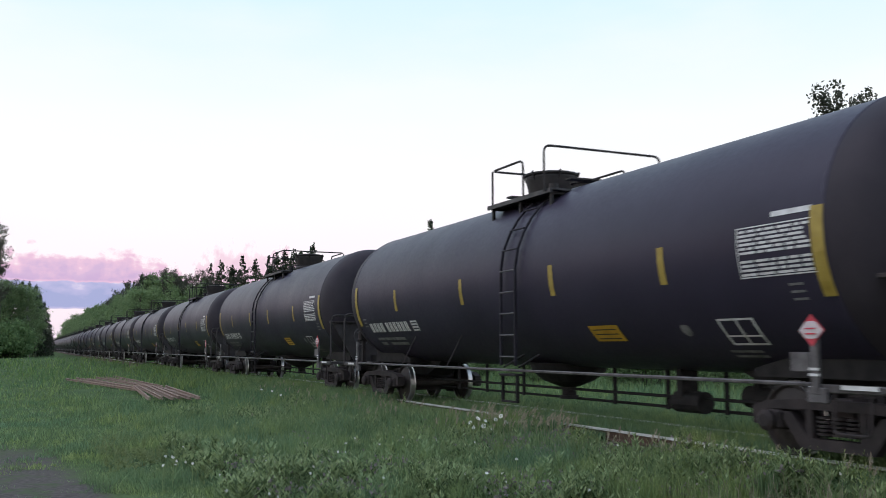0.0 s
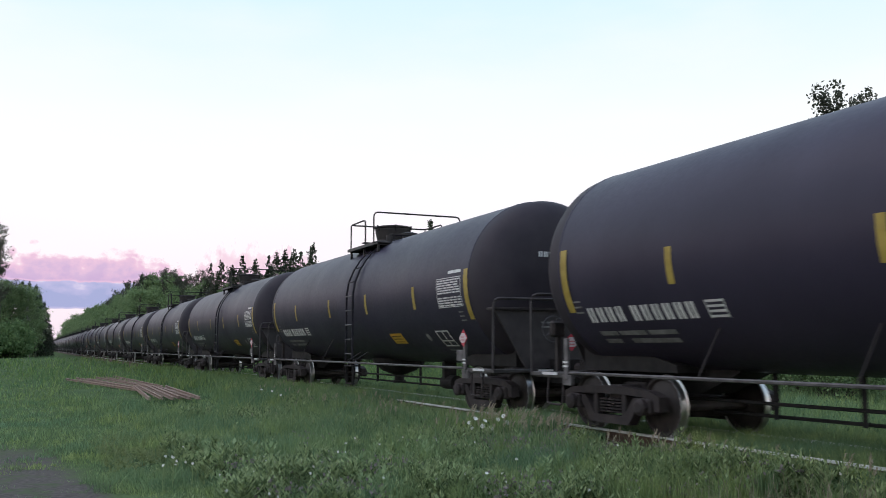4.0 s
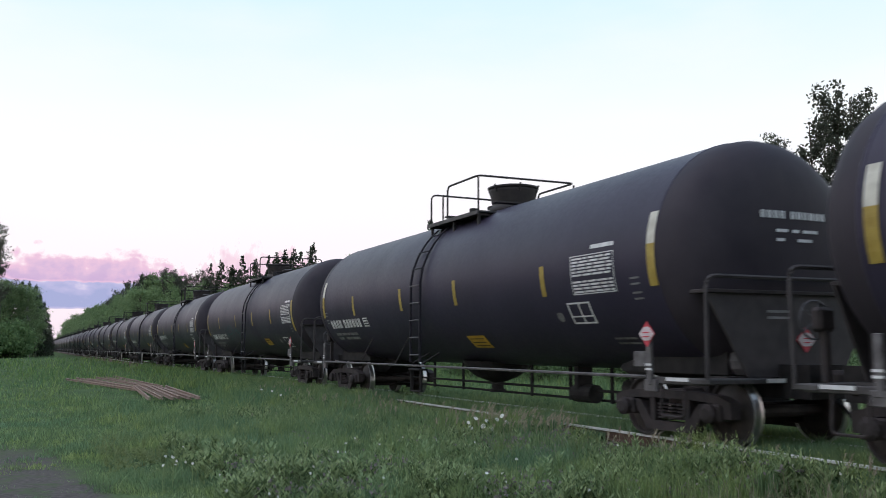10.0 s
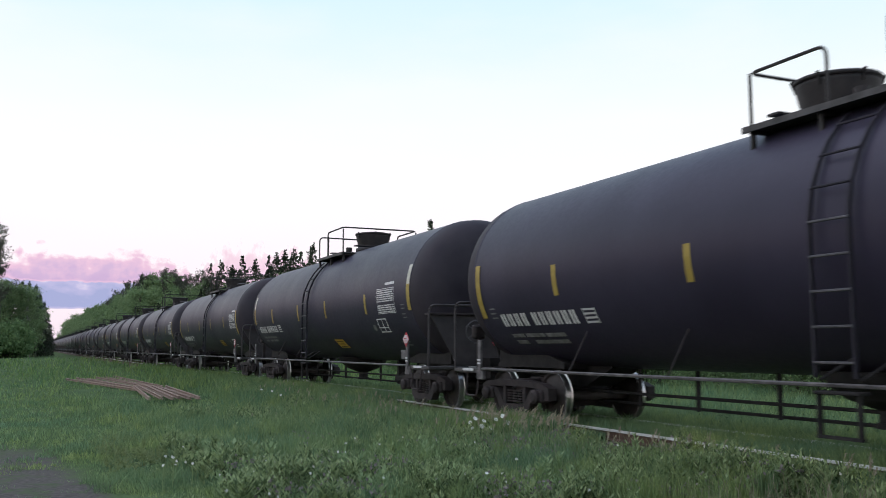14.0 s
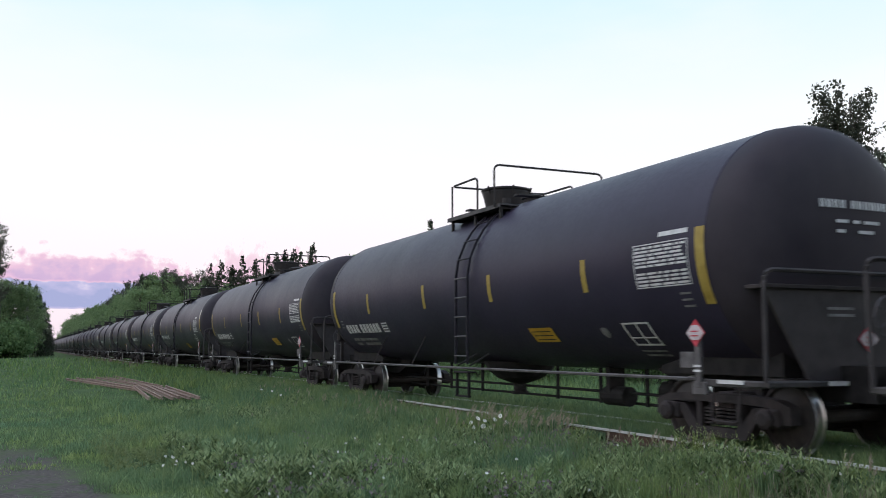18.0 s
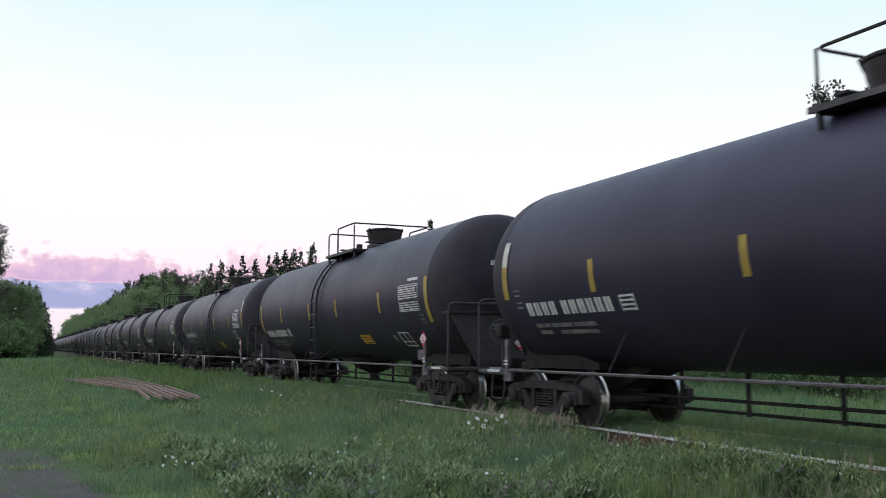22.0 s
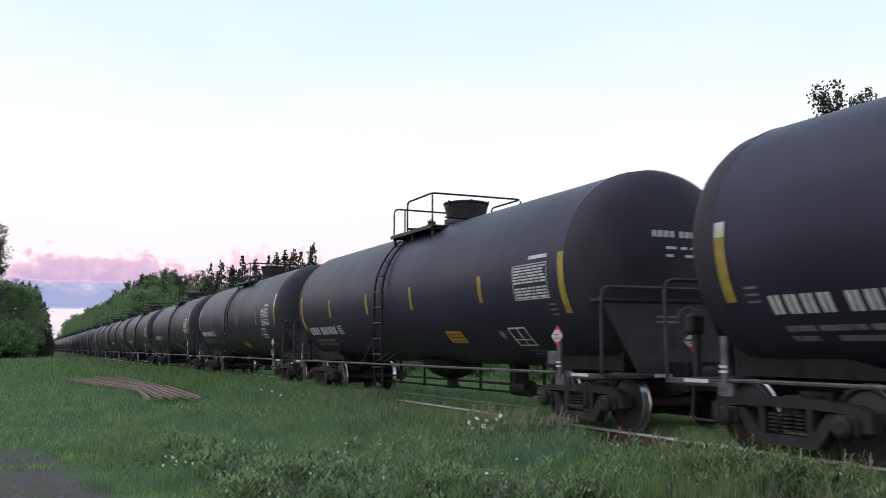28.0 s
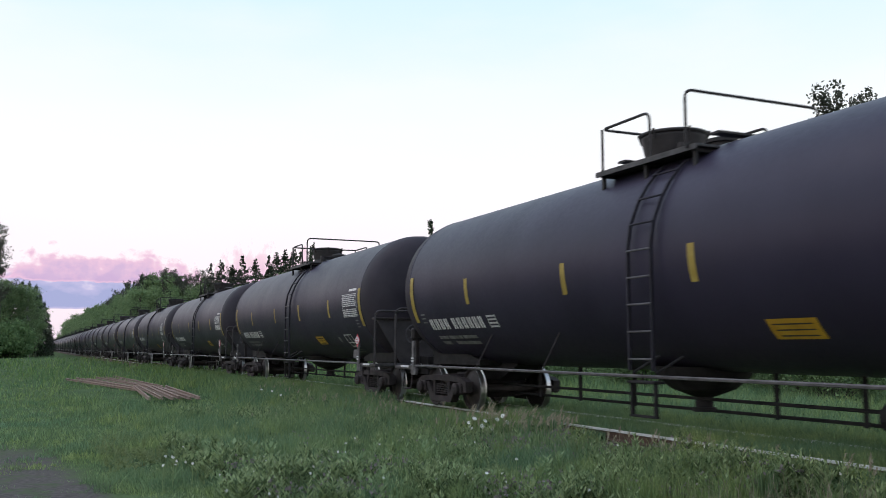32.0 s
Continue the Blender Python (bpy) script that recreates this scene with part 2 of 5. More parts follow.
def pipe(bm, pts, r, seg=6):
    """A round bar bent along the points."""
    pts = [Vector(p) for p in pts]
    rings = []
    for i, p in enumerate(pts):
        d = (pts[min(i + 1, len(pts) - 1)] - pts[max(i - 1, 0)]).normalized()
        u = d.cross(Vector((0.31, 0.17, 0.93))).normalized()
        w = d.cross(u)
        rings.append([bm.verts.new(p + r * (math.cos(2 * math.pi * k / seg) * u + math.sin(2 * math.pi * k / seg) * w)) for k in range(seg)])
    for a, b in zip(rings, rings[1:]):
        for k in range(seg):
            bm.faces.new((a[k], a[(k + 1) % seg], b[(k + 1) % seg], b[k]))
    bm.faces.new(rings[0][::-1])
    bm.faces.new(rings[-1])
    return bm


def rounded(corners, r=0.12, n=4):
    """The corner points with rounded bends between them."""
    c = [Vector(p) for p in corners]
    out = [c[0]]
    for a, b, d in zip(c, c[1:], c[2:]):
        p, q = b + (a - b).normalized() * r, b + (d - b).normalized() * r
        for k in range(n + 1):
            t = k / n
            out.append((1 - t) ** 2 * p + 2 * t * (1 - t) * b + t * t * q)
    out.append(c[-1])
    return out


def lathe(bm, profile, seg=24, axis="Z", at=(0, 0, 0)):
    """Turn (radius, height) points round an axis."""
    at = Vector(at)
    rings = []
    for r, h in profile:
        ring = []
        for k in range(seg):
            a = 2 * math.pi * k / seg
            c, s = r * math.cos(a), r * math.sin(a)
            v = Vector((c, s, h)) if axis == "Z" else Vector((s, h, c)) if axis == "Y" else Vector((h, c, s))
            ring.append(bm.verts.new(at + v))
        rings.append(ring)
    for a, b in zip(rings, rings[1:]):
        for k in range(seg):
            bm.faces.new((a[k], a[(k + 1) % seg], b[(k + 1) % seg], b[k]))
    bm.faces.new(rings[0][::-1])
    bm.faces.new(rings[-1])
    bmesh.ops.recalc_face_normals(bm, faces=bm.faces)
    return bm


def extrude_poly(bm, pts, x0, x1):
    """A flat outline in (y, z), given thickness from x0 to x1."""
    a = [bm.verts.new((x0, y, z)) for y, z in pts]
    b = [bm.verts.new((x1, y, z)) for y, z in pts]
    bm.faces.new(a)
    bm.faces.new(b[::-1])
    for k in range(len(pts)):
        j = (k + 1) % len(pts)
        bm.faces.new((a[j], a[k], b[k], b[j]))
    bmesh.ops.recalc_face_normals(bm, faces=bm.faces)
    return bm


def on_tank(bm, y0, y1, z0, z1, lift=0.006, n=3, slant=0.0):
    """A thin painted patch that follows the tank's near side; slant shifts its lower edge along the car."""
    rows = []
    for k in range(n + 1):
        z = z0 + (z1 - z0) * k / n
        x = -math.sqrt((TANK_R + lift) ** 2 - (z - TANK_Z) ** 2)
        s = slant * (1 - k / n)
        rows.append((bm.verts.new((x, y0 + s, z)), bm.verts.new((x, y1 + s, z))))
    for (a, b), (c, d) in zip(rows, rows[1:]):
        bm.faces.new((a, b, d, c))
    return bm


def bmnew():
    return bmesh.new()
# ---------- the tank car ----------
AXLE, WHEEL_R = 0.89, 0.425
HEAD_P = 0.66


def wheelset_mesh():
    bm = bmnew()
    rod(bm, (-1.05, 0, 0), (1.05, 0, 0), 0.08, 10)
    for s in (-1, 1):
        prof = [(0.10, 0.06 * s), (0.16, 0.07 * s), (0.36, 0.02 * s), (0.385, 0.06 * s), (WHEEL_R - 0.012, 0.065 * s), (WHEEL_R, 0.05 * s),
                (WHEEL_R + 0.004, -0.05 * s), (WHEEL_R + 0.027, -0.06 * s), (WHEEL_R + 0.02, -0.075 * s), (0.385, -0.07 * s), (0.36, -0.03 * s), (0.16, -0.07 * s)]
        lathe(bm, prof, 28, "X", (0.755 * s, 0, 0))
    return bm


def side_frame_mesh(s):
    """Cast side frame: arched top member, two windows, bottom tension member, journal boxes."""
    bm = bmnew()
    x0, x1 = s * 0.93, s * 1.09
    extrude_poly(bm, [(-1.20, 0.40), (-1.20, 0.62), (-0.98, 0.70), (-0.45, 0.74), (0.45, 0.74), (0.98, 0.70), (1.20, 0.62), (1.20, 0.40),
                      (1.08, 0.40), (1.06, 0.55), (0.88, 0.60), (0.42, 0.62), (-0.42, 0.62), (-0.88, 0.60), (-1.06, 0.55), (-1.08, 0.40)], x0, x1)
    extrude_poly(bm, [(-0.80, 0.58), (-0.62, 0.58), (-0.36, 0.28), (0.36, 0.28), (0.62, 0.58), (0.80, 0.58), (0.48, 0.15), (-0.48, 0.15)], x0, x1)
    for y in (-0.36, 0.36):
        box(bm, (0.14, 0.10, 0.42), (s * 1.01, y, 0.45), bevel=0.01)
    for y in (-AXLE, AXLE):
        box(bm, (0.22, 0.32, 0.24), (s * 1.03, y, 0.47), bevel=0.03)
        lathe(bm, [(0.13, 0), (0.13, 0.06 * s), (0.08, 0.09 * s)], 12, "X", (s * 1.14, y, 0.46))
    bm.transform(Matrix.Diagonal((1, 1, 0.92, 1)))
    return bm


def springs_mesh(s):
    bm = bmnew()
    for y in (-0.2, 0.0, 0.2):
        for k in range(5):
            lathe(bm, [(0.05, -0.012), (0.085, -0.012), (0.085, 0.012), (0.05, 0.012)], 10, "Z", (s * 1.0, y, 0.31 + 0.045 * k))
    return bm


def truck(parent, y, wheels, far=False):
    bm = bmnew()
    box(bm, (1.95, 0.32, 0.24), (0, 0, 0.58), bevel=0.03)
    box(bm, (1.2, 0.5, 0.12), (0, 0, 0.68), bevel=0.02)
    for yy in (-0.55, 0.55):
        box(bm, (1.46, 0.10, 0.30), (0, yy, 0.38), bevel=0.02)
    t = part("truck", bm, M_TRUCK, parent, "rust-brown cast steel truck")
    t.location = (0, y, 0)
    for s in (-1, 1):
        part("side_frame", side_frame_mesh(s), M_TRUCK, t)
        if not far:
            part("coil_spring", springs_mesh(s), M_TRUCK, t)["kind"] = "stuff"
    for a in (-AXLE, AXLE):
        ws = part("wheelset", wheelset_mesh(), M_WHEEL, t, "steel wheelset with bright worn treads")
        ws.matrix_parent_inverse = Matrix.Translation((0, a, WHEEL_R))
        wheels.append(ws)
    return t


def wheel_material():
    m, n, l, b = material("wheel_steel", 0.5, 0.0, 0.5)
    co, sep = n.new("ShaderNodeTexCoord"), n.new("ShaderNodeVectorMath")
    mask = n.new("ShaderNodeVectorMath")
    mask.operation = "MULTIPLY"
    mask.inputs[1].default_value = (0, 1, 1)
    l.new(co.outputs["Object"], mask.inputs[0])
    sep.operation = "LENGTH"
    l.new(mask.outputs[0], sep.inputs[0])
    edge = span(n, l, sep.outputs["Value"], WHEEL_R - 0.006, WHEEL_R - 0.001)
    rust = ramp(n, l, noise_node(n, l, 6, 4), [(0.3, (0.016, 0.013, 0.013)), (0.7, (0.045, 0.035, 0.032))])
    l.new(mix(n, l, edge, rust, (0.62, 0.61, 0.60)), b.inputs["Base Color"])
    l.new(edge, b.inputs["Metallic"])
    l.new(span(n, l, edge, 0, 1, 0.7, 0.3), b.inputs["Roughness"])
    return m


M_WHEEL = wheel_material()
M_DECK = speckled("dark_deck_steel", [(0.3, (0.026, 0.024, 0.025)), (0.7, (0.080, 0.074, 0.076))], 5, 0.55)
M_LADDER = speckled("black_ladder_paint", [(0.3, (0.020, 0.018, 0.025)), (0.7, (0.034, 0.031, 0.042))], 4, 0.65, spec=0.2)
M_RUNG = speckled("scuffed_rung_steel", [(0.3, (0.045, 0.044, 0.052)), (0.7, (0.10, 0.097, 0.106))], 9, 0.5)
M_BRACE = speckled("dusty_brown_steel", [(0.3, (0.034, 0.030, 0.032)), (0.7, (0.066, 0.058, 0.060))], 3, 0.7)


def tank_mesh(seg=56):
    prof = []
    for k in range(9):
        a = math.pi / 2 * k / 8
        prof.append((max(TANK_R * math.sin(a) ** HEAD_P, 0.01), -HALF - 0.80 * math.cos(a) ** HEAD_P))
    ends = [(r, -h + FAR_HALF - HALF) for r, h in prof[8::-1]]
    prof += [(TANK_R, -HALF + 0.02), (TANK_R, -2.5), (TANK_R, 2.5), (TANK_R, FAR_HALF - 0.02)]
    prof += ends
    return lathe(bmnew(), prof, seg, "Y", (0, 0, TANK_Z))


def ring_mesh(y, w=0.03, lift=0.006):
    bm = bmnew()
    seg, rings = 56, []
    for r, h in ((TANK_R - 0.004, -w), (TANK_R + lift, -w * 0.6), (TANK_R + lift, w * 0.6), (TANK_R - 0.004, w)):
        rings.append([bm.verts.new((r * math.sin(2 * math.pi * k / seg), y + h, TANK_Z + r * math.cos(2 * math.pi * k / seg))) for k in range(seg)])
    for a, b in zip(rings, rings[1:]):
        for k in range(seg):
            bm.faces.new((a[k], a[(k + 1) % seg], b[(k + 1) % seg], b[k]))
    bmesh.ops.recalc_face_normals(bm, faces=bm.faces)
    return bm


def mark_bars(bm, start, z0, z1, widths, gap, lift=0.006):
    """Unread lettering: one plain bar for each character, from far to near."""
    y = start
    for w in widths:
        if w > 0:
            on_tank(bm, y - w, y, z0, z1, lift, 2)
        y -= abs(w) + gap
    return bm


def head_x(x, z):
    """Where the near head lies along the car at (x, z)."""
    q = (math.hypot(x, z - TANK_Z) / TANK_R) ** (2 / HEAD_P)
    return -HALF - 0.80 * max(0.0, 1 - q) ** (HEAD_P / 2)


def on_head(bm, x0, x1, z0, z1, lift=0.012, n=3):
    rows = []
    for k in range(n + 1):
        x = x0 + (x1 - x0) * k / n
        rows.append([bm.verts.new((x, head_x(x, z) - lift, z)) for z in (z0, z1)])
    for (a, b), (c, d) in zip(rows, rows[1:]):
        bm.faces.new((a, b, d, c))
    return bm


def diamond_sign(parent, at, facing, r=0.17):
    """Red and white diamond placard on a plate, facing the side (x) or the end (y)."""

    def outline(sc, off, z0=-1.0, z1=1.0):
        pts = []
        for a, b in ((0, -1), (1, 0), (0, 1), (-1, 0)):
            pts.append((a * sc, b * sc))
        cut = []
        for k in range(4):
            (a, b), (c, d) = pts[k], pts[(k + 1) % 4]
            for t in (0.0, 0.25, 0.5, 0.75):
                cut.append((a + (c - a) * t, max(z0 * sc, min(z1 * sc, b + (d - b) * t))))
        return [((-off, p, q) if facing == "x" else (p, -off, q)) for p, q in cut]

    def slab(name, sc, off, mat, z0=-1.0, z1=1.0, under=None):
        bm = bmnew()
        f, g = [bm.verts.new(Vector(at) + Vector(v)) for v in outline(sc, off, z0, z1)], [bm.verts.new(Vector(at) + Vector(v)) for v in outline(sc, off - 0.006, z0, z1)]
        bm.faces.new(f)
        bm.faces.new(g[::-1])
        for k in range(len(f)):
            bm.faces.new((f[k], g[k], g[(k + 1) % len(f)], f[(k + 1) % len(f)]))
        bmesh.ops.remove_doubles(bm, verts=bm.verts, dist=0.0005)
        bmesh.ops.recalc_face_normals(bm, faces=bm.faces)
        return part(name, bm, mat, under or parent, "" if under else "red and white diamond placard")
    plate = slab("placard", r, 0.0, M_RED)
    slab("placard_band", r * 0.92, 0.010, M_PLAC, -0.55, 0.62, plate)
    bm = bmnew()
    for z in (-0.035, 0.02):
        o = (0.017, 0) if facing == "x" else (0, 0.017)
        size = (0.004, 0.14, 0.016) if facing == "x" else (0.12, 0.004, 0.014)
        box(bm, size, (at[0] - o[0], at[1] - o[1], at[2] + z))
    part("placard_writing", bm, M_RED, plate)
    return plate


def top_gear(car, kind, far=False):
    """Hatch, walkway, railings and ladder. kind A: ladder on the near half; kind B: ladder on the far half."""
    z_pl, z_rl = 3.90, 4.58
    if kind == "A":
        hatch_y, lad_y, y0, y1 = 0.42, -0.86, -1.45, 0.85
    else:
        hatch_y, lad_y, y0, y1 = -0.84, 0.42, -1.50, 0.95
    for s in (-1, 1):
        bm = bmnew()
        box(bm, (0.42, y1 - y0, 0.035), (s * 0.95, (y0 + y1) / 2, z_pl), bevel=0.006)
        box(bm, (0.035, y1 - y0, 0.075), (s * 1.15, (y0 + y1) / 2, z_pl - 0.02))
        part("walkway", bm, M_DECK, car, "worn steel grating walkway")
        for y in () if far else (y0 + 0.1, (y0 + y1) / 2, y1 - 0.1):
            bm = bmnew()
            box(bm, (0.05, 0.05, 0.30), (s * 1.08, y, z_pl - 0.16))
            box(bm, (0.40, 0.05, 0.05), (s * 0.93, y, z_pl - 0.045))
            part("walkway_bracket", bm, M_HATCH, car)
    for y in (y0 + 0.1, y1 - 0.1):
        bm = box(bmnew(), (1.5, 0.2, 0.03), (0, y, TANK_Z + TANK_R + 0.03))
        part("walkway_crosspiece", bm, M_HATCH, car)
    rails = []
    if kind == "A":
        rails.append([(-1.1, -0.42, z_pl), (-1.1, -0.42, z_rl), (-1.1, y1 - 0.1, z_rl), (1.1, y1 - 0.1, z_rl), (1.1, -0.42, z_rl), (1.1, -0.42, z_pl)])
        rails.append([(-1.19, -1.30, z_pl - 0.03), (-1.19, -1.30, z_rl + 0.09), (1.22, -1.30, z_rl + 0.09), (1.22, -1.30, z_pl - 0.03)])
        posts = [(-1.1, y1 - 0.1), (1.1, y1 - 0.1), (0.0, y1 - 0.1)]
    else:
        rails.append([(-1.1, 0.02, z_pl), (-1.1, 0.02, z_rl + 0.04), (-1.1, y0 + 0.08, z_rl + 0.04), (1.1, y0 + 0.08, z_rl + 0.04), (1.1, 0.02, z_rl + 0.04), (1.1, 0.02, z_pl)])
        rails.append([(-1.1, y1 - 0.08, z_pl - 0.1), (-1.1, y1 - 0.08, z_rl), (1.1, y1 - 0.08, z_rl - 0.02), (1.1, y1 - 0.08, z_pl)])
        posts = [(-0.82, y1 - 0.08), (-1.1, y0 + 0.08), (1.1, y0 + 0.08)]
    for pts in rails:
        part("top_handrail", pipe(bmnew(), rounded(pts, 0.13), 0.021), M_HATCH, car, "bent dark pipe handrail")
    for x, y in posts:
        base = TANK_Z + math.sqrt(TANK_R ** 2 - x * x) if abs(x) < 0.7 else z_pl - 0.1
        part("handrail_post", rod(bmnew(), (x, y, base), (x, y, z_rl), 0.02), M_HATCH, car)
    # hatch: collar, flange with bolts, lid
    top = TANK_Z + TANK_R
    bm = lathe(bmnew(), [(0.50, -0.12), (0.50, 0.02), (0.43, 0.05), (0.44, 0.10), (0.495, 0.36), (0.50, 0.40)], 28, "Z", (0, hatch_y, top))
    hatch = part("hatch_collar", bm, M_HATCH, car, "dark brown riveted hatch collar", True)
    bm = lathe(bmnew(), [(0.50, 0.40), (0.525, 0.42), (0.52, 0.455), (0.40, 0.48), (0.05, 0.49)], 28, "Z", (0, hatch_y, top))
    part("hatch_lid", bm, M_HATCH, hatch, "", True)
    for k in range(0 if far else 6):
        a = 2 * math.pi * k / 6 + 0.3
        bm = bmnew()
        rod(bm, (0.48 * math.cos(a), hatch_y + 0.48 * math.sin(a), top + 0.32), (0.535 * math.cos(a), hatch_y + 0.535 * math.sin(a), top + 0.475), 0.022, 6)
        part("lid_bolt", bm, M_HATCH, hatch)
    vy = hatch_y - 0.95 if kind == "A" else hatch_y + 0.85
    bm = lathe(bmnew(), [(0.20, -0.08), (0.20, 0.12), (0.24, 0.13), (0.24, 0.18), (0.1, 0.22)], 16, "Z", (0.1, vy, top))
    part("relief_valve", bm, M_HATCH, car)
    bm = bmnew()
    rod(bm, (-0.35, vy + 0.3, top - 0.06), (-0.35, vy + 0.3, top + 0.16), 0.09, 10)
    part("vapour_valve", bm, M_HATCH, car)
    # ladder: straight below, bent over the tank above, up to the walkway
    def ladder_x(z, off=0.085):
        near = off - 0.035 * min(1.0, max(0.0, z - TANK_Z))
        return -(TANK_R + off) if z < TANK_Z + 0.1 else -math.sqrt((TANK_R + near) ** 2 - (z - TANK_Z - 0.1 * max(0.0, 1 - (z - TANK_Z) / 0.6)) ** 2)

    for s in (-0.25, 0.25):
        bm = bmnew()
        zs = [0.95, 1.6, 2.2, 2.6, 2.9, 3.2, 3.45, 3.65, 3.78]
        rings = []
        for z in zs:
            x = ladder_x(z)
            rings.append([bm.verts.new((x + dx, lad_y + s + dy, z)) for dx, dy in ((-0.016, -0.015), (-0.016, 0.015), (0.03, 0.015), (0.03, -0.015))])
        for a, b in zip(rings, rings[1:]):
            for k in range(4):
                bm.faces.new((a[k], a[(k + 1) % 4], b[(k + 1) % 4], b[k]))
        bm.faces.new(rings[0][::-1])
        bm.faces.new(rings[-1])
        bmesh.ops.recalc_face_normals(bm, faces=bm.faces)
        part("ladder_rail", bm, M_LADDER, car)
    for k in range(0 if far else 8):
        z = 1.10 + 0.36 * k
        x = ladder_x(z, 0.10)
        part("ladder_rung", rod(bmnew(), (x, lad_y - 0.25, z), (x, lad_y + 0.25, z), 0.015, 6), M_RUNG if z < 2.9 else M_LADDER, car)
    bm = bmnew()
    box(bm, (0.20, 0.56, 0.035), (-1.60, lad_y, 0.80), bevel=0.008)
    for s in (-0.25, 0.25):
        box(bm, (0.05, 0.04, 0.46), (-1.635, lad_y + s, 0.58))
        rod(bm, (-1.62, lad_y + s, 0.92), (-1.30, lad_y + s - 0.16, 1.14), 0.018, 6)
    box(bm, (0.06, 0.56, 0.03), (-1.635, lad_y, 0.36))
    part("ladder_stirrup", bm, M_FRAME, car)


def lettering(car, style, far=False, kind="A"):
    db = 0.2 if kind == "B" else 0.0
    # each unread character is a pair of plain upright bars
    thin = [0.068, 0.068, -0.016]
    name = thin * 4 + [-0.10] + thin * 6
    mz = 1.77 if style == 2 else 1.62
    mark = part("reporting_mark", mark_bars(bmnew(), 6.64 + db, mz, mz + 0.21, name, 0.027), M_WHITE, car, "row of white stencilled character bars")
    mark["kind"] = "stuff"
    if not far:
        bm = bmnew()
        for k in range(4):
            on_tank(bm, 3.72 + db, 4.02 + db, mz + 0.062 * k, mz + 0.03 + 0.062 * k, n=1)
        on_tank(bm, 3.70 + db, 3.72 + db, mz - 0.01, mz + 0.22, n=2)
        on_tank(bm, 4.02 + db, 4.04 + db, mz - 0.01, mz + 0.22, n=2)
        part("mark_box", bm, M_WHITE, car)
    for z, a in ((mz - 0.19, [0.42, 0.62, 0.60]), (mz - 0.30, [0.38, -0.16, 1.06])):
        part("small_stencil", mark_bars(bmnew(), 6.60 + db, z, z + 0.062, a, 0.05), M_DIM, car)["kind"] = "stuff"
    # end reflectors and side reflectors
    for y in (4.73, 1.52, -1.30, -4.62) if kind == "B" else (4.60, 1.19, -1.80, -4.84):
        part("side_reflector", on_tank(bmnew(), y - 0.065, y + 0.065, 2.06, 2.54), M_YELLOW, car, "yellow reflective stripe")
    lo, hi = (2.06, 3.05) if style == 2 else (1.78, 2.73)
    mid = 2.62 if style == 2 else 2.55
    for y in (-7.43, 7.22):
        st = part("end_reflector", on_tank(bmnew(), y - 0.085, y + 0.085, lo, mid, 0.012, 5), M_YELLOW, car, "yellow reflective stripe")
        part("pale_reflector", on_tank(bmnew(), y - 0.085, y + 0.085, mid, hi, 0.012, 4), M_PALE if style == 2 else M_YELLOW, st)
    # data panel of unreadable lines
    py = (0.0 if style == 2 else -0.42) + db
    bm = bmnew()
    rng = random.Random(4 + style)
    for k in range(11):
        z = 2.06 + 0.049 * k
        if k == 4:
            continue
        y = -5.70
        while y > -6.68:
            c = min(rng.uniform(0.08, 0.3), y + 6.74)
            on_tank(bm, y - c + py, y + py, z, z + 0.028, n=1)
            y -= c + 0.03
    panel = part("data_panel", bm, M_WHITE, car, "white panel of small stencilled lines")
    panel["kind"] = "stuff"
    if not far:
        bm = bmnew()
        for z in (2.035, 2.60):
            on_tank(bm, -6.77 + py, -5.66 + py, z, z + 0.014, n=1)
        on_tank(bm, -6.78 + py, -6.765 + py, 2.035, 2.614)
        on_tank(bm, -5.675 + py, -5.66 + py, 2.035, 2.614)
        part("panel_border", bm, M_WHITE, panel)
    part("panel_heading", on_tank(bmnew(), -6.78 + py, -6.20 + py, 2.685, 2.745, n=1), M_WHITE, panel)
    # outlined inspection box
    z0, z1, sl = (1.61, 1.93, 0.0) if style == 2 else (1.28, 1.60, 0.0)
    bm = bmnew()
    for a, b in ((z0, z0 + 0.025), (z0 + 0.10, z0 + 0.12), (z1 - 0.025, z1)):
        s = sl * (z1 - a) / (z1 - z0)
        on_tank(bm, -6.0 + s + db, -5.38 + s + db, a, b, n=1)
    for y in (-6.0, -5.72, -5.42):
        on_tank(bm, y + db, y + db + 0.035, z0, z1, n=4, slant=sl)
    part("inspection_box", bm, M_WHITE, car, "white outlined stencil box")
    if far:
        return
    bm = bmnew()
    for z in (1.19, 1.13) if style == 1 else (1.37, 1.30):
        on_tank(bm, -6.50 if style == 2 else -5.92, -5.95 if style == 2 else -5.36, z, z + 0.028, n=1)
    part("small_stencil", bm, M_DIM, car)["kind"] = "stuff"
    bm = bmnew()
    for y in (-7.02, 7.04 if kind == "B" else 6.86):
        for z in (2.18, 2.10, 1.98, 1.90) if style == 2 else (1.92, 1.84, 1.76):
            on_tank(bm, y - 0.10, y + 0.10, z, z + 0.026, n=1)
    part("small_stencil", bm, M_DIM, car)["kind"] = "stuff"
    # round test mark, caution sign
    sy, tz = (db, 1.72) if style == 2 else (db - 1.38, 1.47)
    bm = bmnew()
    for k in range(8):
        a = math.pi * k / 8
        on_tank(bm, -4.86 - 0.08 * math.sin(a) - 0.03, -4.86 + 0.08 * math.sin(a), tz - 0.075 * math.cos(a), tz - 0.075 * math.cos(math.pi * (k + 1) / 8), n=1)
    part("test_mark", bm, M_DIM, car)
    cz = 1.25 if style == 2 else 1.345
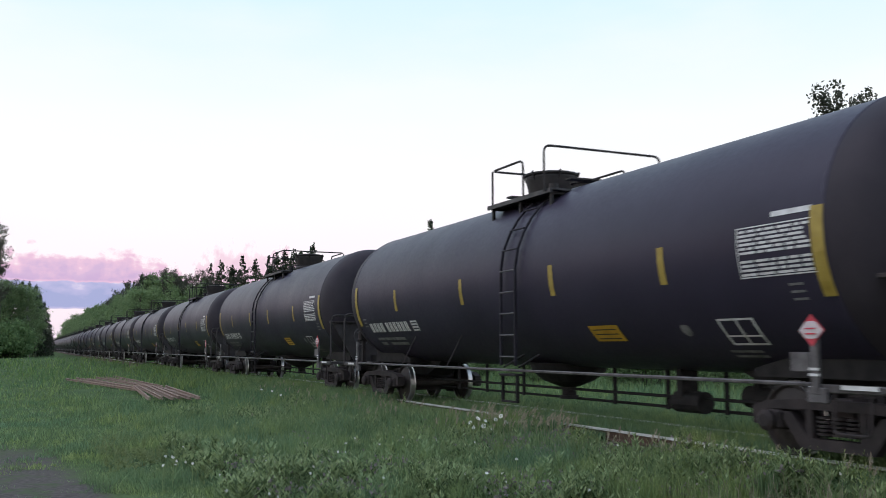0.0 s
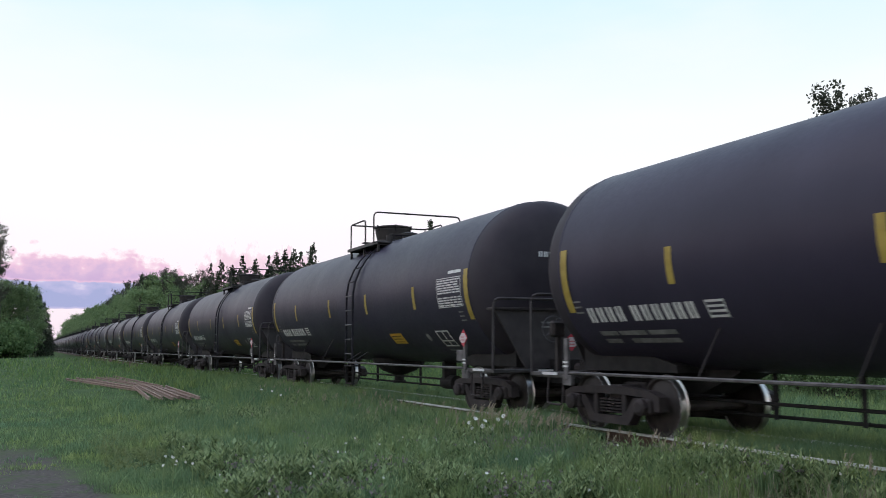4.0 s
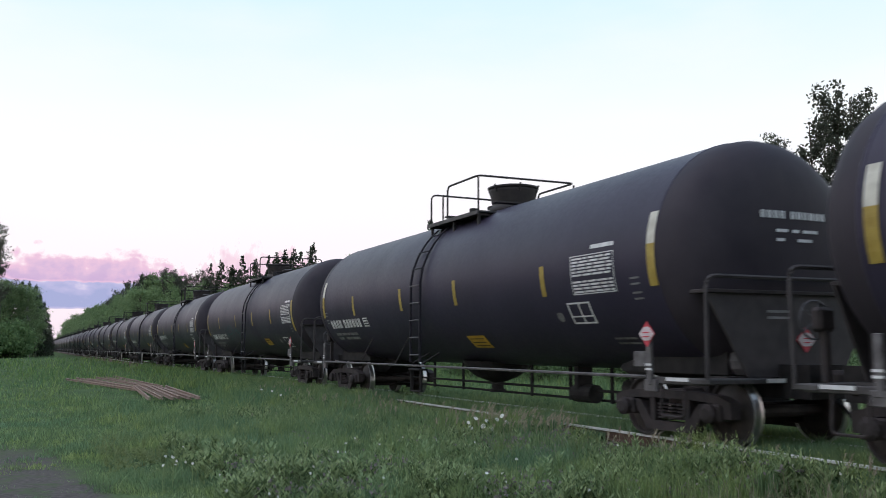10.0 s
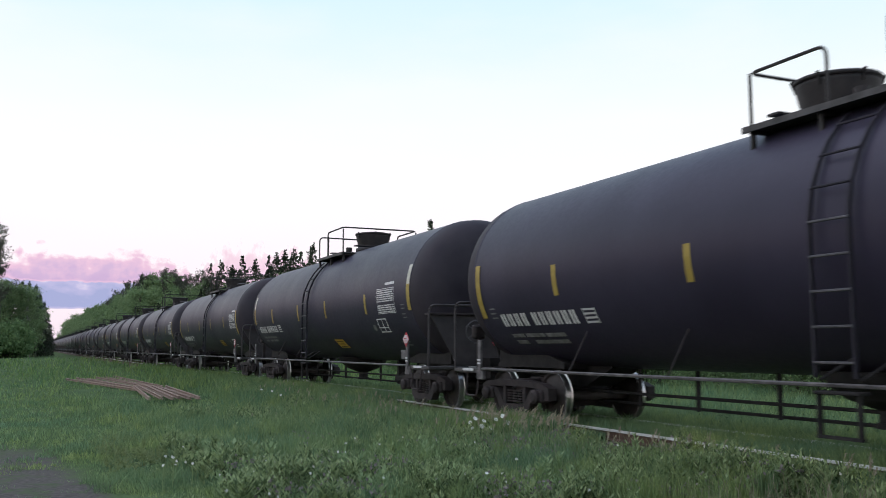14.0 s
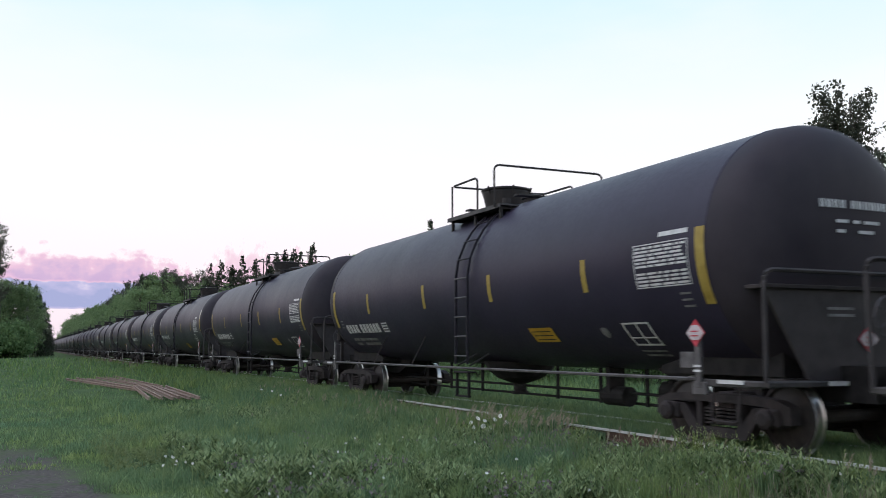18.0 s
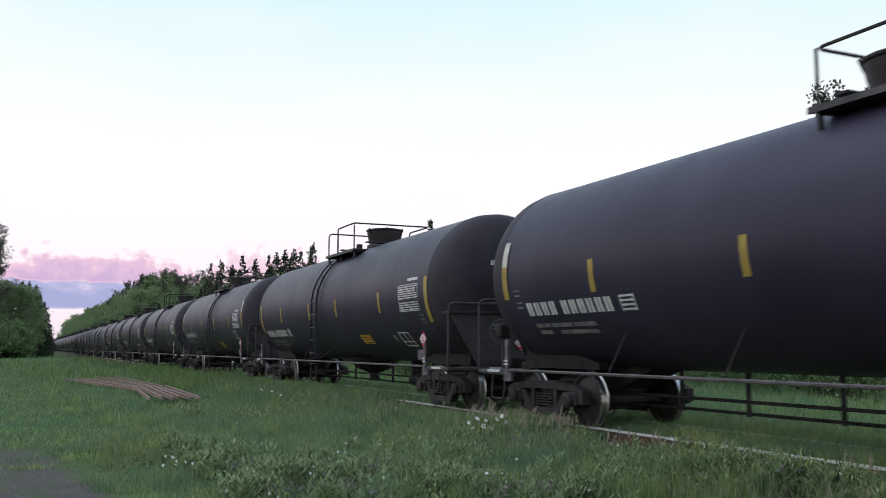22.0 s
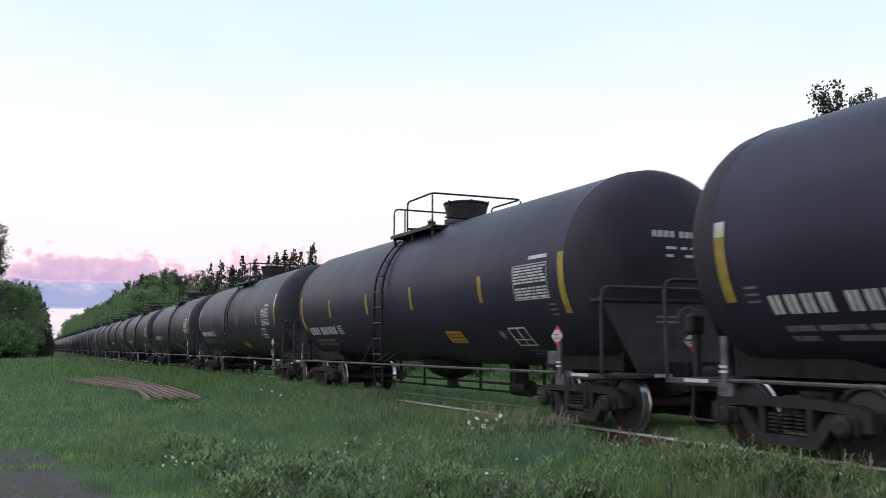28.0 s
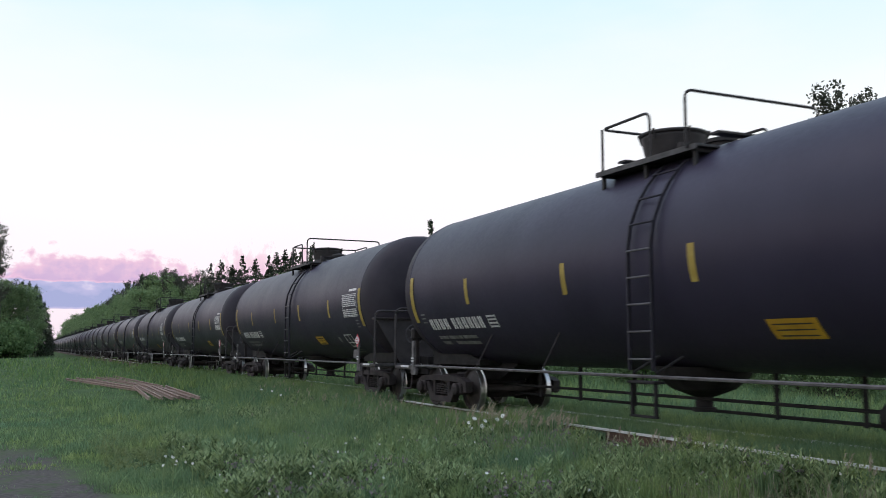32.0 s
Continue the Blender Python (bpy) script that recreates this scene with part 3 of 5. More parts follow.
    sign = part("caution_sign", on_tank(bmnew(), sy - 2.06, sy - 1.32, cz, cz + 0.23, 0.008, 3), M_ORANGE, car, "orange-yellow caution panel")
    bm = bmnew()
    for k in range(3):
        z = cz + 0.03 + 0.065 * k
        on_tank(bm, sy - 1.98, sy - 1.42 + 0.02 * k, z, z + 0.016, 0.012, 1)
    part("sign_writing", bm, M_BRACE, sign)["kind"] = "stuff"
    # lettering on the near head
    bm = bmnew()
    for k in range(10):
        x = -0.50 + 0.108 * k + (0.07 if k > 3 else 0.0)
        on_head(bm, x, x + 0.034, 2.92, 3.02, n=1)
        on_head(bm, x + 0.046, x + 0.08, 2.92, 3.02, n=1)
    part("head_stencil", bm, M_WHITE, car, "row of white stencilled character bars")["kind"] = "stuff"
    bm = bmnew()
    for x0, x1, z in ((-0.26, -0.06, 2.74), (0.02, 0.14, 2.74), (0.20, 0.46, 2.74), (-0.26, -0.12, 2.62), (0.10, 0.36, 2.62)):
        on_head(bm, x0, x1, z, z + 0.04, n=2)
    part("head_stencil", bm, M_WHITE, car)["kind"] = "stuff"


def end_gear(car, s, style, far=False):
    """Platform, railing, saddle, coupler and post at one end (s = -1 near end, 1 far end)."""
    bm = bmnew()
    box(bm, (3.02, 0.36, 0.07), (0, s * 8.22, 0.835), bevel=0.012)
    box(bm, (0.07, 1.10, 0.09), (-1.46, s * 7.72, 0.83), bevel=0.012)
    box(bm, (0.07, 1.10, 0.09), (1.46, s * 7.72, 0.83), bevel=0.012)
    box(bm, (1.9, 0.30, 0.05), (0, s * 7.92, 0.86))
    deck = part("end_platform", bm, M_DECK, car, "dark worn steel end platform")
    bm = bmnew()
    extrude_poly(bm, [(s * 8.8, 0.62), (s * 8.8, 1.04), (s * 4.9, 1.04), (s * 4.9, 0.92), (s * 5.7, 0.60)], -0.30, 0.30)
    extrude_poly(bm, [(s * 7.9, 0.90), (s * 7.9, 1.5), (s * 7.1, 1.35), (s * 5.6, 1.00), (s * 5.6, 0.90)], -0.78, 0.78)
    part("stub_sill", bm, M_FRAME, car)
    # head brace: a plate that narrows from a shelf down to the sill
    bm = bmnew()
    corners = ((-1.44, 1.93), (1.44, 1.93), (0.80, 0.88), (-0.80, 0.88)) if s < 0 else ((-0.95, 1.93), (0.95, 1.93), (0.5, 0.88), (-0.5, 0.88))
    a = [bm.verts.new((x, s * 8.27, z)) for x, z in corners]
    b = [bm.verts.new((x, s * 8.31, z)) for x, z in corners]
    bm.faces.new(a)
    bm.faces.new(b[::-1])
    for k in range(4):
        bm.faces.new((a[k], b[k], b[(k + 1) % 4], a[(k + 1) % 4]))
    bmesh.ops.recalc_face_normals(bm, faces=bm.faces)
    part("head_brace", bm, M_BRACE, car, "dusty grey-brown end plate")
    for x in () if far else (-0.45, 0.45):
        part("gusset", box(bmnew(), (0.05, 0.70, 0.75), (x, s * 7.92, 1.25)), M_BRACE, car)
    bm = box(bmnew(), (2.90 if s < 0 else 1.9, 0.34, 0.05), (0, s * 8.18, 1.95), bevel=0.008)
    part("brace_shelf", bm, M_TRUCK, car)
    # railing across the end
    part("end_railing", pipe(bmnew(), rounded([(-1.50, s * 8.36, 0.86), (-1.50, s * 8.38, 2.13), (1.50, s * 8.38, 2.13), (1.50, s * 8.36, 0.86)], 0.15), 0.028), M_BRACE, car, "bent grey pipe end railing")
    bm = bmnew()
    box(bm, (0.14, 0.75, 0.16), (0, s * 8.72, 0.84), bevel=0.03)
    box(bm, (0.24, 0.30, 0.28), (0.03 * s, s * 8.98, 0.84), bevel=0.05)
    part("coupler", bm, M_TRUCK, car)
    if not far:
        bm = pipe(bmnew(), [(0.35, s * 8.4, 0.7), (0.36, s * 8.7, 0.5), (0.30, s * 8.9, 0.36), (0.18, s * 9.03, 0.42)], 0.025)
        part("brake_hose", bm, M_FRAME, car)
    if s > 0:
        # hand brake: low housing, wheel and chain rod
        bm = bmnew()
        box(bm, (0.09, 0.09, 0.72), (-0.95, 8.44, 1.22), bevel=0.012)
        box(bm, (0.26, 0.15, 0.28), (-0.95, 8.46, 1.56), bevel=0.04)
        rod(bm, (-0.95, 8.45, 0.9), (-0.55, 8.40, 0.72), 0.02, 6)
        brake = part("hand_brake", bm, M_TRUCK, car, "dark hand brake housing on an upright")
        if not far:
            ring = [(-0.95 + 0.22 * math.cos(2 * math.pi * k / 14), 8.58, 1.56 + 0.22 * math.sin(2 * math.pi * k / 14)) for k in range(15)]
            bm = pipe(bmnew(), ring, 0.014, 6)
            for k in range(5):
                a = 2 * math.pi * k / 5
                rod(bm, (-0.95, 8.55, 1.56), (-0.95 + 0.22 * math.cos(a), 8.58, 1.56 + 0.22 * math.sin(a)), 0.011, 5)
            part("brake_wheel", bm, M_RUNG, brake)
    # near-side corner post with placard and stencilled ends
    bm = bmnew()
    box(bm, (0.05, 0.10, 0.62), (-1.52, s * 7.27, 1.08), bevel=0.008)
    box(bm, (0.07, 0.24, 0.16), (-1.50, s * 7.27, 0.76), bevel=0.01)
    post = part("placard_post", bm, M_WORN, car, "worn grey placard post")
    bm = bmnew()
    if s < 0:
        part("tag_board", box(bmnew(), (0.03, 0.27, 0.20), (-1.53, -7.08, 1.10), bevel=0.006), M_WORN, post, "plain grey tag board")
    for z in (0.97, 1.03):
        box(bm, (0.006, 0.13, 0.028), (-1.549, s * 7.27, z))
    part("post_marking", bm, M_WHITE, post)
    bm = bmnew()
    box(bm, (0.012, 0.44, 0.045), (-1.512, s * 7.80, 0.85))
    part("platform_stripe", bm, M_WHITE, deck)
    bm = bmnew()
    box(bm, (0.5, 0.012, 0.05), (-0.35, s * 8.407, 0.84))
    part("platform_stripe", bm, M_WHITE, deck)
    if style == 2 and s < 0:
        part("reservoir_tank", rod(bmnew(), (-0.55, -7.78, 1.08), (-0.55, -8.1, 1.08), 0.2, 12), M_WORN, car)
    # step irons below the corner
    part("sill_step", pipe(bmnew(), rounded([(-1.46, s * 7.45, 0.80), (-1.50, s * 7.45, 0.38), (-1.50, s * 7.90, 0.38), (-1.46, s * 7.90, 0.80)], 0.08), 0.018), M_TRUCK, car)


def build_car(kind, style, far=False):
    car = new("tank_car")
    car.empty_display_size = 0.5
    tagged(car, "black steel tank car with yellow reflective stripes, rolling along the track", "tank car", "tank cars of the train")
    wheels = []
    tank = part("tank", tank_mesh(), M_TANK, car, "grimy black painted steel tank", True)
    tank.data.materials.append(M_HEAD)
    for p in tank.data.polygons:
        if not -HALF < p.center.y < FAR_HALF:
            p.material_index = 1
    for y in (-HALF, FAR_HALF):
        part("weld_seam", ring_mesh(y), M_TANK, car)
    for s in (-1, 1):
        end_gear(car, s, style, far)
        truck(car, -7.08 if s < 0 else 6.82, wheels, far)
        x = s * 1.52
        part("side_handrail", pipe(bmnew(), [(x, -7.2, 0.87), (x, 0, 0.87), (x, 7.2, 0.87)], 0.024), M_WORN, car, "worn grey side handrail")
        for y in () if far else (4.3, 1.95):
            z1 = TANK_Z - math.sqrt(TANK_R ** 2 - 1.2 ** 2)
            part("handrail_bracket", rod(bmnew(), (x, y, 0.87), (s * 1.22, y - 0.08, z1 + 0.03), 0.012, 6), M_TRUCK, car)
    top_gear(car, kind, far)
    lettering(car, style, far, kind)
    diamond_sign(car, (-1.56, -7.27, 1.43), "x")
    diamond_sign(car, (0.16, -8.325, 1.35), "y", 0.165)
    part("end_stencil", box(box(bmnew(), (0.42, 0.008, 0.032), (-0.26, -8.315, 1.71)), (0.42, 0.008, 0.032), (-0.26, -8.315, 1.63)), M_DIM, car)
    # under the tank
    bm = lathe(bmnew(), [(0.74, 0.98), (0.66, 0.82), (0.46, 0.66), (0.20, 0.56), (0.13, 0.54), (0.13, 0.40), (0.17, 0.39), (0.17, 0.33)][::-1], 20, "Z", (0, -0.1, 0))
    part("bottom_outlet", bm, M_FRAME, car)
    for x, z in ((-0.10, 0.52), (0.12, 0.34)):
        part("brake_rod", rod(bmnew(), (x, -5.9, z), (x, 5.9, z), 0.024, 6), M_FRAME, car)
    for y in () if far else (-4.2, -2.9, -1.5, 1.6, 3.2, 4.6):
        part("rod_hanger", box(bmnew(), (0.05, 0.05, 0.66), (0.02, y, 0.64)), M_FRAME, car)
    bm = rod(bmnew(), (-0.1, -3.9, 0.46), (-0.1, -3.3, 0.46), 0.16, 14)
    box(bm, (0.3, 0.12, 0.5), (-0.1, -3.5, 0.70))
    part("air_reservoir", bm, M_FRAME, car)
    bm = rod(bmnew(), (0.1, -5.2, 0.58), (0.1, -4.55, 0.58), 0.15, 14)
    box(bm, (0.2, 0.1, 0.35), (0.1, -4.8, 0.78))
    part("brake_cylinder", bm, M_FRAME, car)
    return car, wheels


KIND_B = {1, 2, 3, 9, 13, 18, 20, 22, 25, 26, 31, 36, 37, 44, 50}
STYLE_2 = {8, 9, 11, 13, 18, 19, 21, 26, 27, 31, 35, 40, 46, 52}
FIRST, LAST, NEAR_LAST = -1, 57, 31
SLACK = {1: -0.17, 2: -0.2, 5: -0.1, 7: -0.05, 8: -0.12, 9: -0.12, 11: 0.04, 12: -0.08, 13: -0.15, 14: -0.1, 15: -0.03, 10: -0.1, 17: -0.1, 18: -0.14, 19: -0.12, 20: -0.11,
         21: -0.17, 22: -0.2, 23: -0.2, 24: -0.35, 25: -0.25, 26: -0.24, 27: -0.17}


def car_y(i):
    """Where car i stands along the track at the start; slack in the couplers shifts it a little."""
    return 14.3 + CAR_PITCH * i + SLACK.get(i, 0.5 if i > 27 else 0.0)


CARS = {}
proto = {}
for i in range(FIRST, LAST + 1):
    key = ("B" if i in KIND_B else "A", 2 if i in STYLE_2 else 1, i > NEAR_LAST)
    at = pose(TRACK, car_y(i), 0)
    if key not in proto:
        proto[key] = build_car(*key)[0]
        proto[key].matrix_basis = at
        CARS[i] = proto[key]
    else:
        CARS[i] = copy_thing(proto[key], at)


# stripes that were stuck a little off their usual places: car, then stripe from the far end, then shift
STRAY = {0: {2: -0.30}, 2: {0: -0.10}, 6: {1: -0.08, 2: -0.14}, 7: {1: 0.21, 2: -0.12, 3: 0.08}, 10: {3: 0.24}, 11: {1: -0.22}, 12: {1: 0.24}, 17: {0: -0.13}, 18: {0: -0.25},
         19: {1: 0.29}, 20: {0: -0.20, 1: -0.25}, 22: {1: -0.10, 2: -0.30, 3: -0.13}, 25: {0: -0.23}, 26: {0: -0.25}, 27: {1: -0.22}, 21: {1: 0.28, 2: 0.23}}
for i, shifts in STRAY.items():
    stripes = sorted((ob for ob in CARS[i].children if ob.name.startswith("side_reflector")), key=lambda ob: -ob.data.vertices[0].co.y)
    for k, dy in shifts.items():
        stripes[k].location.y += dy


for ob in CARS[0].children:
    if ob.name.startswith(("data_panel", "inspection_box")):
        ob.location.y -= 0.16
# one car with plain lettering carries two-coloured end stripes
for stripe in CARS[24].children:
    if stripe.name.startswith("end_reflector"):
        for ob in stripe.children:
            ob.data = ob.data.copy()
            ob.data.materials[0] = M_PALE


def tank_scrawl(pts, r=0.02):
    """A sprayed stroke on the tank's near side through (y, z) points."""
    bm = bmnew()
    for (a, b), (c, d) in zip(pts, pts[1:]):
        y0, y1, z0, z1 = a, c, b, d
        n = Vector((y1 - y0, z1 - z0)).normalized() * r
        rows = []
        for k in range(4):
            t = k / 3
            y, z = y0 + (y1 - y0) * t, z0 + (z1 - z0) * t
            rows.append([bm.verts.new((-math.sqrt((TANK_R + 0.006) ** 2 - (z + q * n.x - TANK_Z) ** 2), y - q * n.y, z + q * n.x)) for q in (-1, 1)])
        for p, q in zip(rows, rows[1:]):
            bm.faces.new((p[0], p[1], q[1], q[0]))
    return bm


# unreadable teal spray paint on one car, a white patch on the head of another
STROKES = [[(3.6, 1.96), (3.2, 1.82), (2.7, 1.80), (2.1, 1.86)], [(3.5, 2.12), (3.2, 1.95), (2.9, 2.05), (2.75, 2.14)], [(2.9, 2.1), (2.6, 2.02), (2.5, 2.16)],
           [(2.45, 2.2), (2.2, 2.02), (1.9, 1.86), (2.1, 1.74), (2.3, 1.66)], [(2.3, 2.16), (2.0, 2.0), (1.7, 1.92)], [(3.3, 1.8), (3.1, 1.62), (2.85, 1.56), (2.7, 1.68)],
           [(1.5, 2.1), (1.3, 1.9), (1.0, 1.85), (0.75, 1.78)], [(1.6, 1.9), (1.2, 1.95), (1.1, 1.72), (1.0, 1.56)], [(1.2, 1.7), (0.7, 1.66)], [(3.0, 2.14), (2.95, 1.9)]]
for pts in STROKES:
    part("spray_stroke", tank_scrawl(pts), M_GRAFF, CARS[10], "faint teal spray paint")
part("head_patch", on_head(bmnew(), -1.10, -0.60, 2.84, 3.14, n=4), M_PALE, CARS[12], "pale square patch on the head")
# ---------- ground: one sheet to the horizon, with the low railway bank ----------
def ground_z(x, y):
    d = abs(x - TRACK)
    base = -0.38 + 0.06 * noise.noise(Vector((x * 0.15, y * 0.15, 0.0))) + 0.025 * noise.noise(Vector((x * 0.9, y * 0.9, 3.0)))
    t = max(0.0, min(1.0, (3.4 - d) / 1.9))
    t = t * t * (3 - 2 * t)
    return base * (1 - t) + (-0.20) * t


def axis_steps(lo, hi, near_lo, near_hi, step, grow=1.35):
    out = list(np.arange(near_lo, near_hi + step / 2, step))
    s, v = step, near_hi
    while v < hi:
        s *= grow
        v += s
        out.append(v)
    s, v = step, near_lo
    while v > lo:
        s *= grow
        v -= s
        out.insert(0, v)
    return out


def build_ground():
    xs, ys = axis_steps(-3500, 3500, -8, 22, 0.5), axis_steps(-3500, 4000, -4, 60, 0.6)
    verts = [(x, y, ground_z(x, y)) for y in ys for x in xs]
    nx = len(xs)
    faces = [(j * nx + i, j * nx + i + 1, (j + 1) * nx + i + 1, (j + 1) * nx + i) for j in range(len(ys) - 1) for i in range(nx - 1)]
    me = bpy.data.meshes.new("ground")
    me.from_pydata(verts, [], faces)
    me.polygons.foreach_set("use_smooth", [True] * len(faces))
    me.materials.append(M_GROUND)
    return tagged(new("ground", me), "flat green meadow with a worn earth track", "ground", kind="structure")


build_ground()


# ---------- the railway ----------
def build_track():
    tr = new("railway_track")
    tr.location = (TRACK, 0, 0)
    tagged(tr, "single railway track on a low brown ballast bank", "railway track", kind="structure")
    prof = [(-0.065, -0.17), (-0.065, -0.155), (-0.012, -0.13), (-0.012, -0.04), (-0.035, -0.03), (-0.036, -0.004), (-0.028, 0.0),
            (0.028, 0.0), (0.036, -0.004), (0.035, -0.03), (0.012, -0.04), (0.012, -0.13), (0.065, -0.155), (0.065, -0.17)]
    for s in (-1, 1):
        bm = bmnew()
        a = [bm.verts.new((s * 0.755 + x, -400, z)) for x, z in prof]
        b = [bm.verts.new((s * 0.755 + x, 1500, z)) for x, z in prof]
        for k in range(len(prof)):
            j = (k + 1) % len(prof)
            bm.faces.new((a[k], a[j], b[j], b[k]))
        bmesh.ops.recalc_face_normals(bm, faces=bm.faces)
        rail = part("rail", bm, M_RUST, tr, "rusty rail with a bright worn head")
        rail.data.materials.append(M_RAILSTEEL)
        # pale steel also on the head's sides, painting the top's sky glint wider
        for p in rail.data.polygons:
            if p.center.z > -0.020:
                p.material_index = 1
    bm = bmnew()
    rows = []
    for k in range(0, 900):
        y = -20 + k * 0.35 if k < 600 else 190 + (k - 600) * 4.0
        row = []
        for x in (-2.05, -1.75, -1.4, -1.0, -0.5, 0, 0.5, 1.0, 1.4, 1.75, 2.05):
            n = 0.03 * noise.noise(Vector((x * 3, y * 3, 0)))
            row.append(bm.verts.new((x, y, (-0.180 if abs(x) < 1.5 else -0.45 if abs(x) > 2 else -0.29) + n)))
        rows.append(row)
    for a, b in zip(rows, rows[1:]):
        for k in range(len(a) - 1):
            bm.faces.new((a[k], a[k + 1], b[k + 1], b[k]))
    part("ballast", bm, M_BALLAST, tr, "brown weedy ballast")
    one = None
    for k in range(180):
        y = 2.0 + k * 0.56
        if one is None:
            ob = part("sleeper", box(bmnew(), (2.6, 0.23, 0.16), (0, 0, 0), bevel=0.012), M_SLEEPER, tr)
            one = ob.data
        else:
            ob = new("sleeper", one)
            ob.parent = tr
        ob.location = (random.uniform(-0.03, 0.03), y, -0.245)
    return tr


build_track()


# ---------- rusty old rails left lying in the grass ----------
def scrap_rail(x0, y0, x1, y1, lift):
    a, b = Vector((x0, y0, 0)), Vector((x1, y1, 0))
    n = (b - a).length
    bm = bmnew()
    box(bm, (0.065, n, 0.025), (0, 0, 0.075), bevel=0.006)
    box(bm, (0.018, n, 0.06), (0, 0, 0.045))
    box(bm, (0.11, n, 0.018), (0, 0, 0.009))
    ob = mesh_object("scrap_rail", bm, M_OLDRAIL)
    ob.location = ((x0 + x1) / 2, (y0 + y1) / 2, lift)
    ob.rotation_euler = (0, radians(random.uniform(-8, 8)), -math.atan2(x1 - x0, y1 - y0))
    return tagged(ob, "rusty brown steel rail lying in the grass", "scrap rail", "scrap rails in the grass")


for k in range(6):
    f = k / 5
    scrap_rail(1.66 + 2.38 * f, 48.0 + 3.0 * f + random.uniform(-0.8, 0.8), 3.55 + 1.1 * f + random.uniform(-0.15, 0.15), 35.0 + 1.5 * f, -0.32 + 0.03 * (k % 2))
for k in range(6):
    f = k / 5
    scrap_rail(3.62 + 1.0 * f + random.uniform(-0.08, 0.08), 36.5 - 1.2 * f, 3.28 + 1.1 * f + random.uniform(-0.12, 0.12), 27.4 - 0.4 * f + random.uniform(-0.4, 0.4), -0.25 + 0.02 * (k % 2))


# ---------- trees ----------
def leaf_mesh(name, centres, size, mat, rng, flat=0.0, elong=1.6):
    """Many small leaf blades at the given places, each turned at random."""
    c = np.asarray(centres)
    n = len(c)
    u = rng.normal(size=(n, 3))
    u[:, 2] *= 1 - flat
    u /= np.linalg.norm(u, axis=1)[:, None]
    v = np.cross(u, rng.normal(size=(n, 3)))
    v /= np.linalg.norm(v, axis=1)[:, None]
    s = size * rng.uniform(0.6, 1.3, n)[:, None]
    pts = np.stack([c - u * s * elong / 2, c + v * s * 0.5, c + u * s * elong / 2, c - v * s * 0.5], 1).reshape(-1, 3)
    me = bpy.data.meshes.new(name)
    me.vertices.add(4 * n)
    me.vertices.foreach_set("co", pts.ravel())
    me.loops.add(4 * n)
    me.loops.foreach_set("vertex_index", np.arange(4 * n))
    me.polygons.add(n)
    me.polygons.foreach_set("loop_start", np.arange(0, 4 * n, 4))
    me.update(calc_edges=True)
    me.materials.append(mat)
    return me


def limb(bm, a, b, r0, r1, seg=6):
    d = Vector(b) - Vector(a)
    m = Matrix.Translation((Vector(a) + Vector(b)) / 2) @ d.to_track_quat("Z", "Y").to_matrix().to_4x4()
    bmesh.ops.create_cone(bm, cap_ends=True, segments=seg, radius1=r0, radius2=r1, depth=d.length, matrix=m)


def spruce(seed, leaves=2600):
    """A spruce one unit tall scaled by its height later: 12 m tall here."""
    rng = np.random.default_rng(seed)
    H = 12.0
    tree = new("spruce_tree")
    bm = bmnew()
    limb(bm, (0, 0, -0.3), (0, 0, H * 0.97), 0.17, 0.015, 8)
    pts = []
    z = 1.0
    while z < H * 0.985:
        f = 1 - z / H
        reach = (0.05 + min(5.0 * f, 0.75 + 2.3 * f)) * rng.uniform(0.8, 1.12)
        for k in range(rng.integers(6, 9)):
            a = rng.uniform(0, 2 * math.pi)
            r = reach * rng.uniform(0.55, 1.12)
            zb = z + rng.uniform(-0.24, 0.24)
            tip = (r * math.cos(a), r * math.sin(a), zb - 0.22 * r)
            if r > 0.7:
                limb(bm, (0, 0, zb), tip, 0.03, 0.008, 4)
            m = int(5 + 14 * r)
            t = rng.uniform(0.1, 1.02, m) ** 0.7
            side = rng.normal(0, 0.13 * r + 0.04, m) * (1.15 - t)
            pts.append(np.stack([t * r * math.cos(a) - side * math.sin(a), t * r * math.sin(a) + side * math.cos(a),
                                 np.minimum(zb - 0.30 * r * t ** 1.4 + rng.normal(-0.04, 0.09, m), H)], 1))
        z += (0.34 + 0.22 * f) * rng.uniform(0.7, 1.4)
    part("trunk", bm, M_BARK, tree)
    crown = new("crown", leaf_mesh("crown", np.concatenate(pts), 0.15, M_NEEDLE, rng, 0.3, 1.7))
    crown.parent = tree
    return tagged(tree, "dark green spruce tree with a pointed crown", "tree", "trees behind the track")


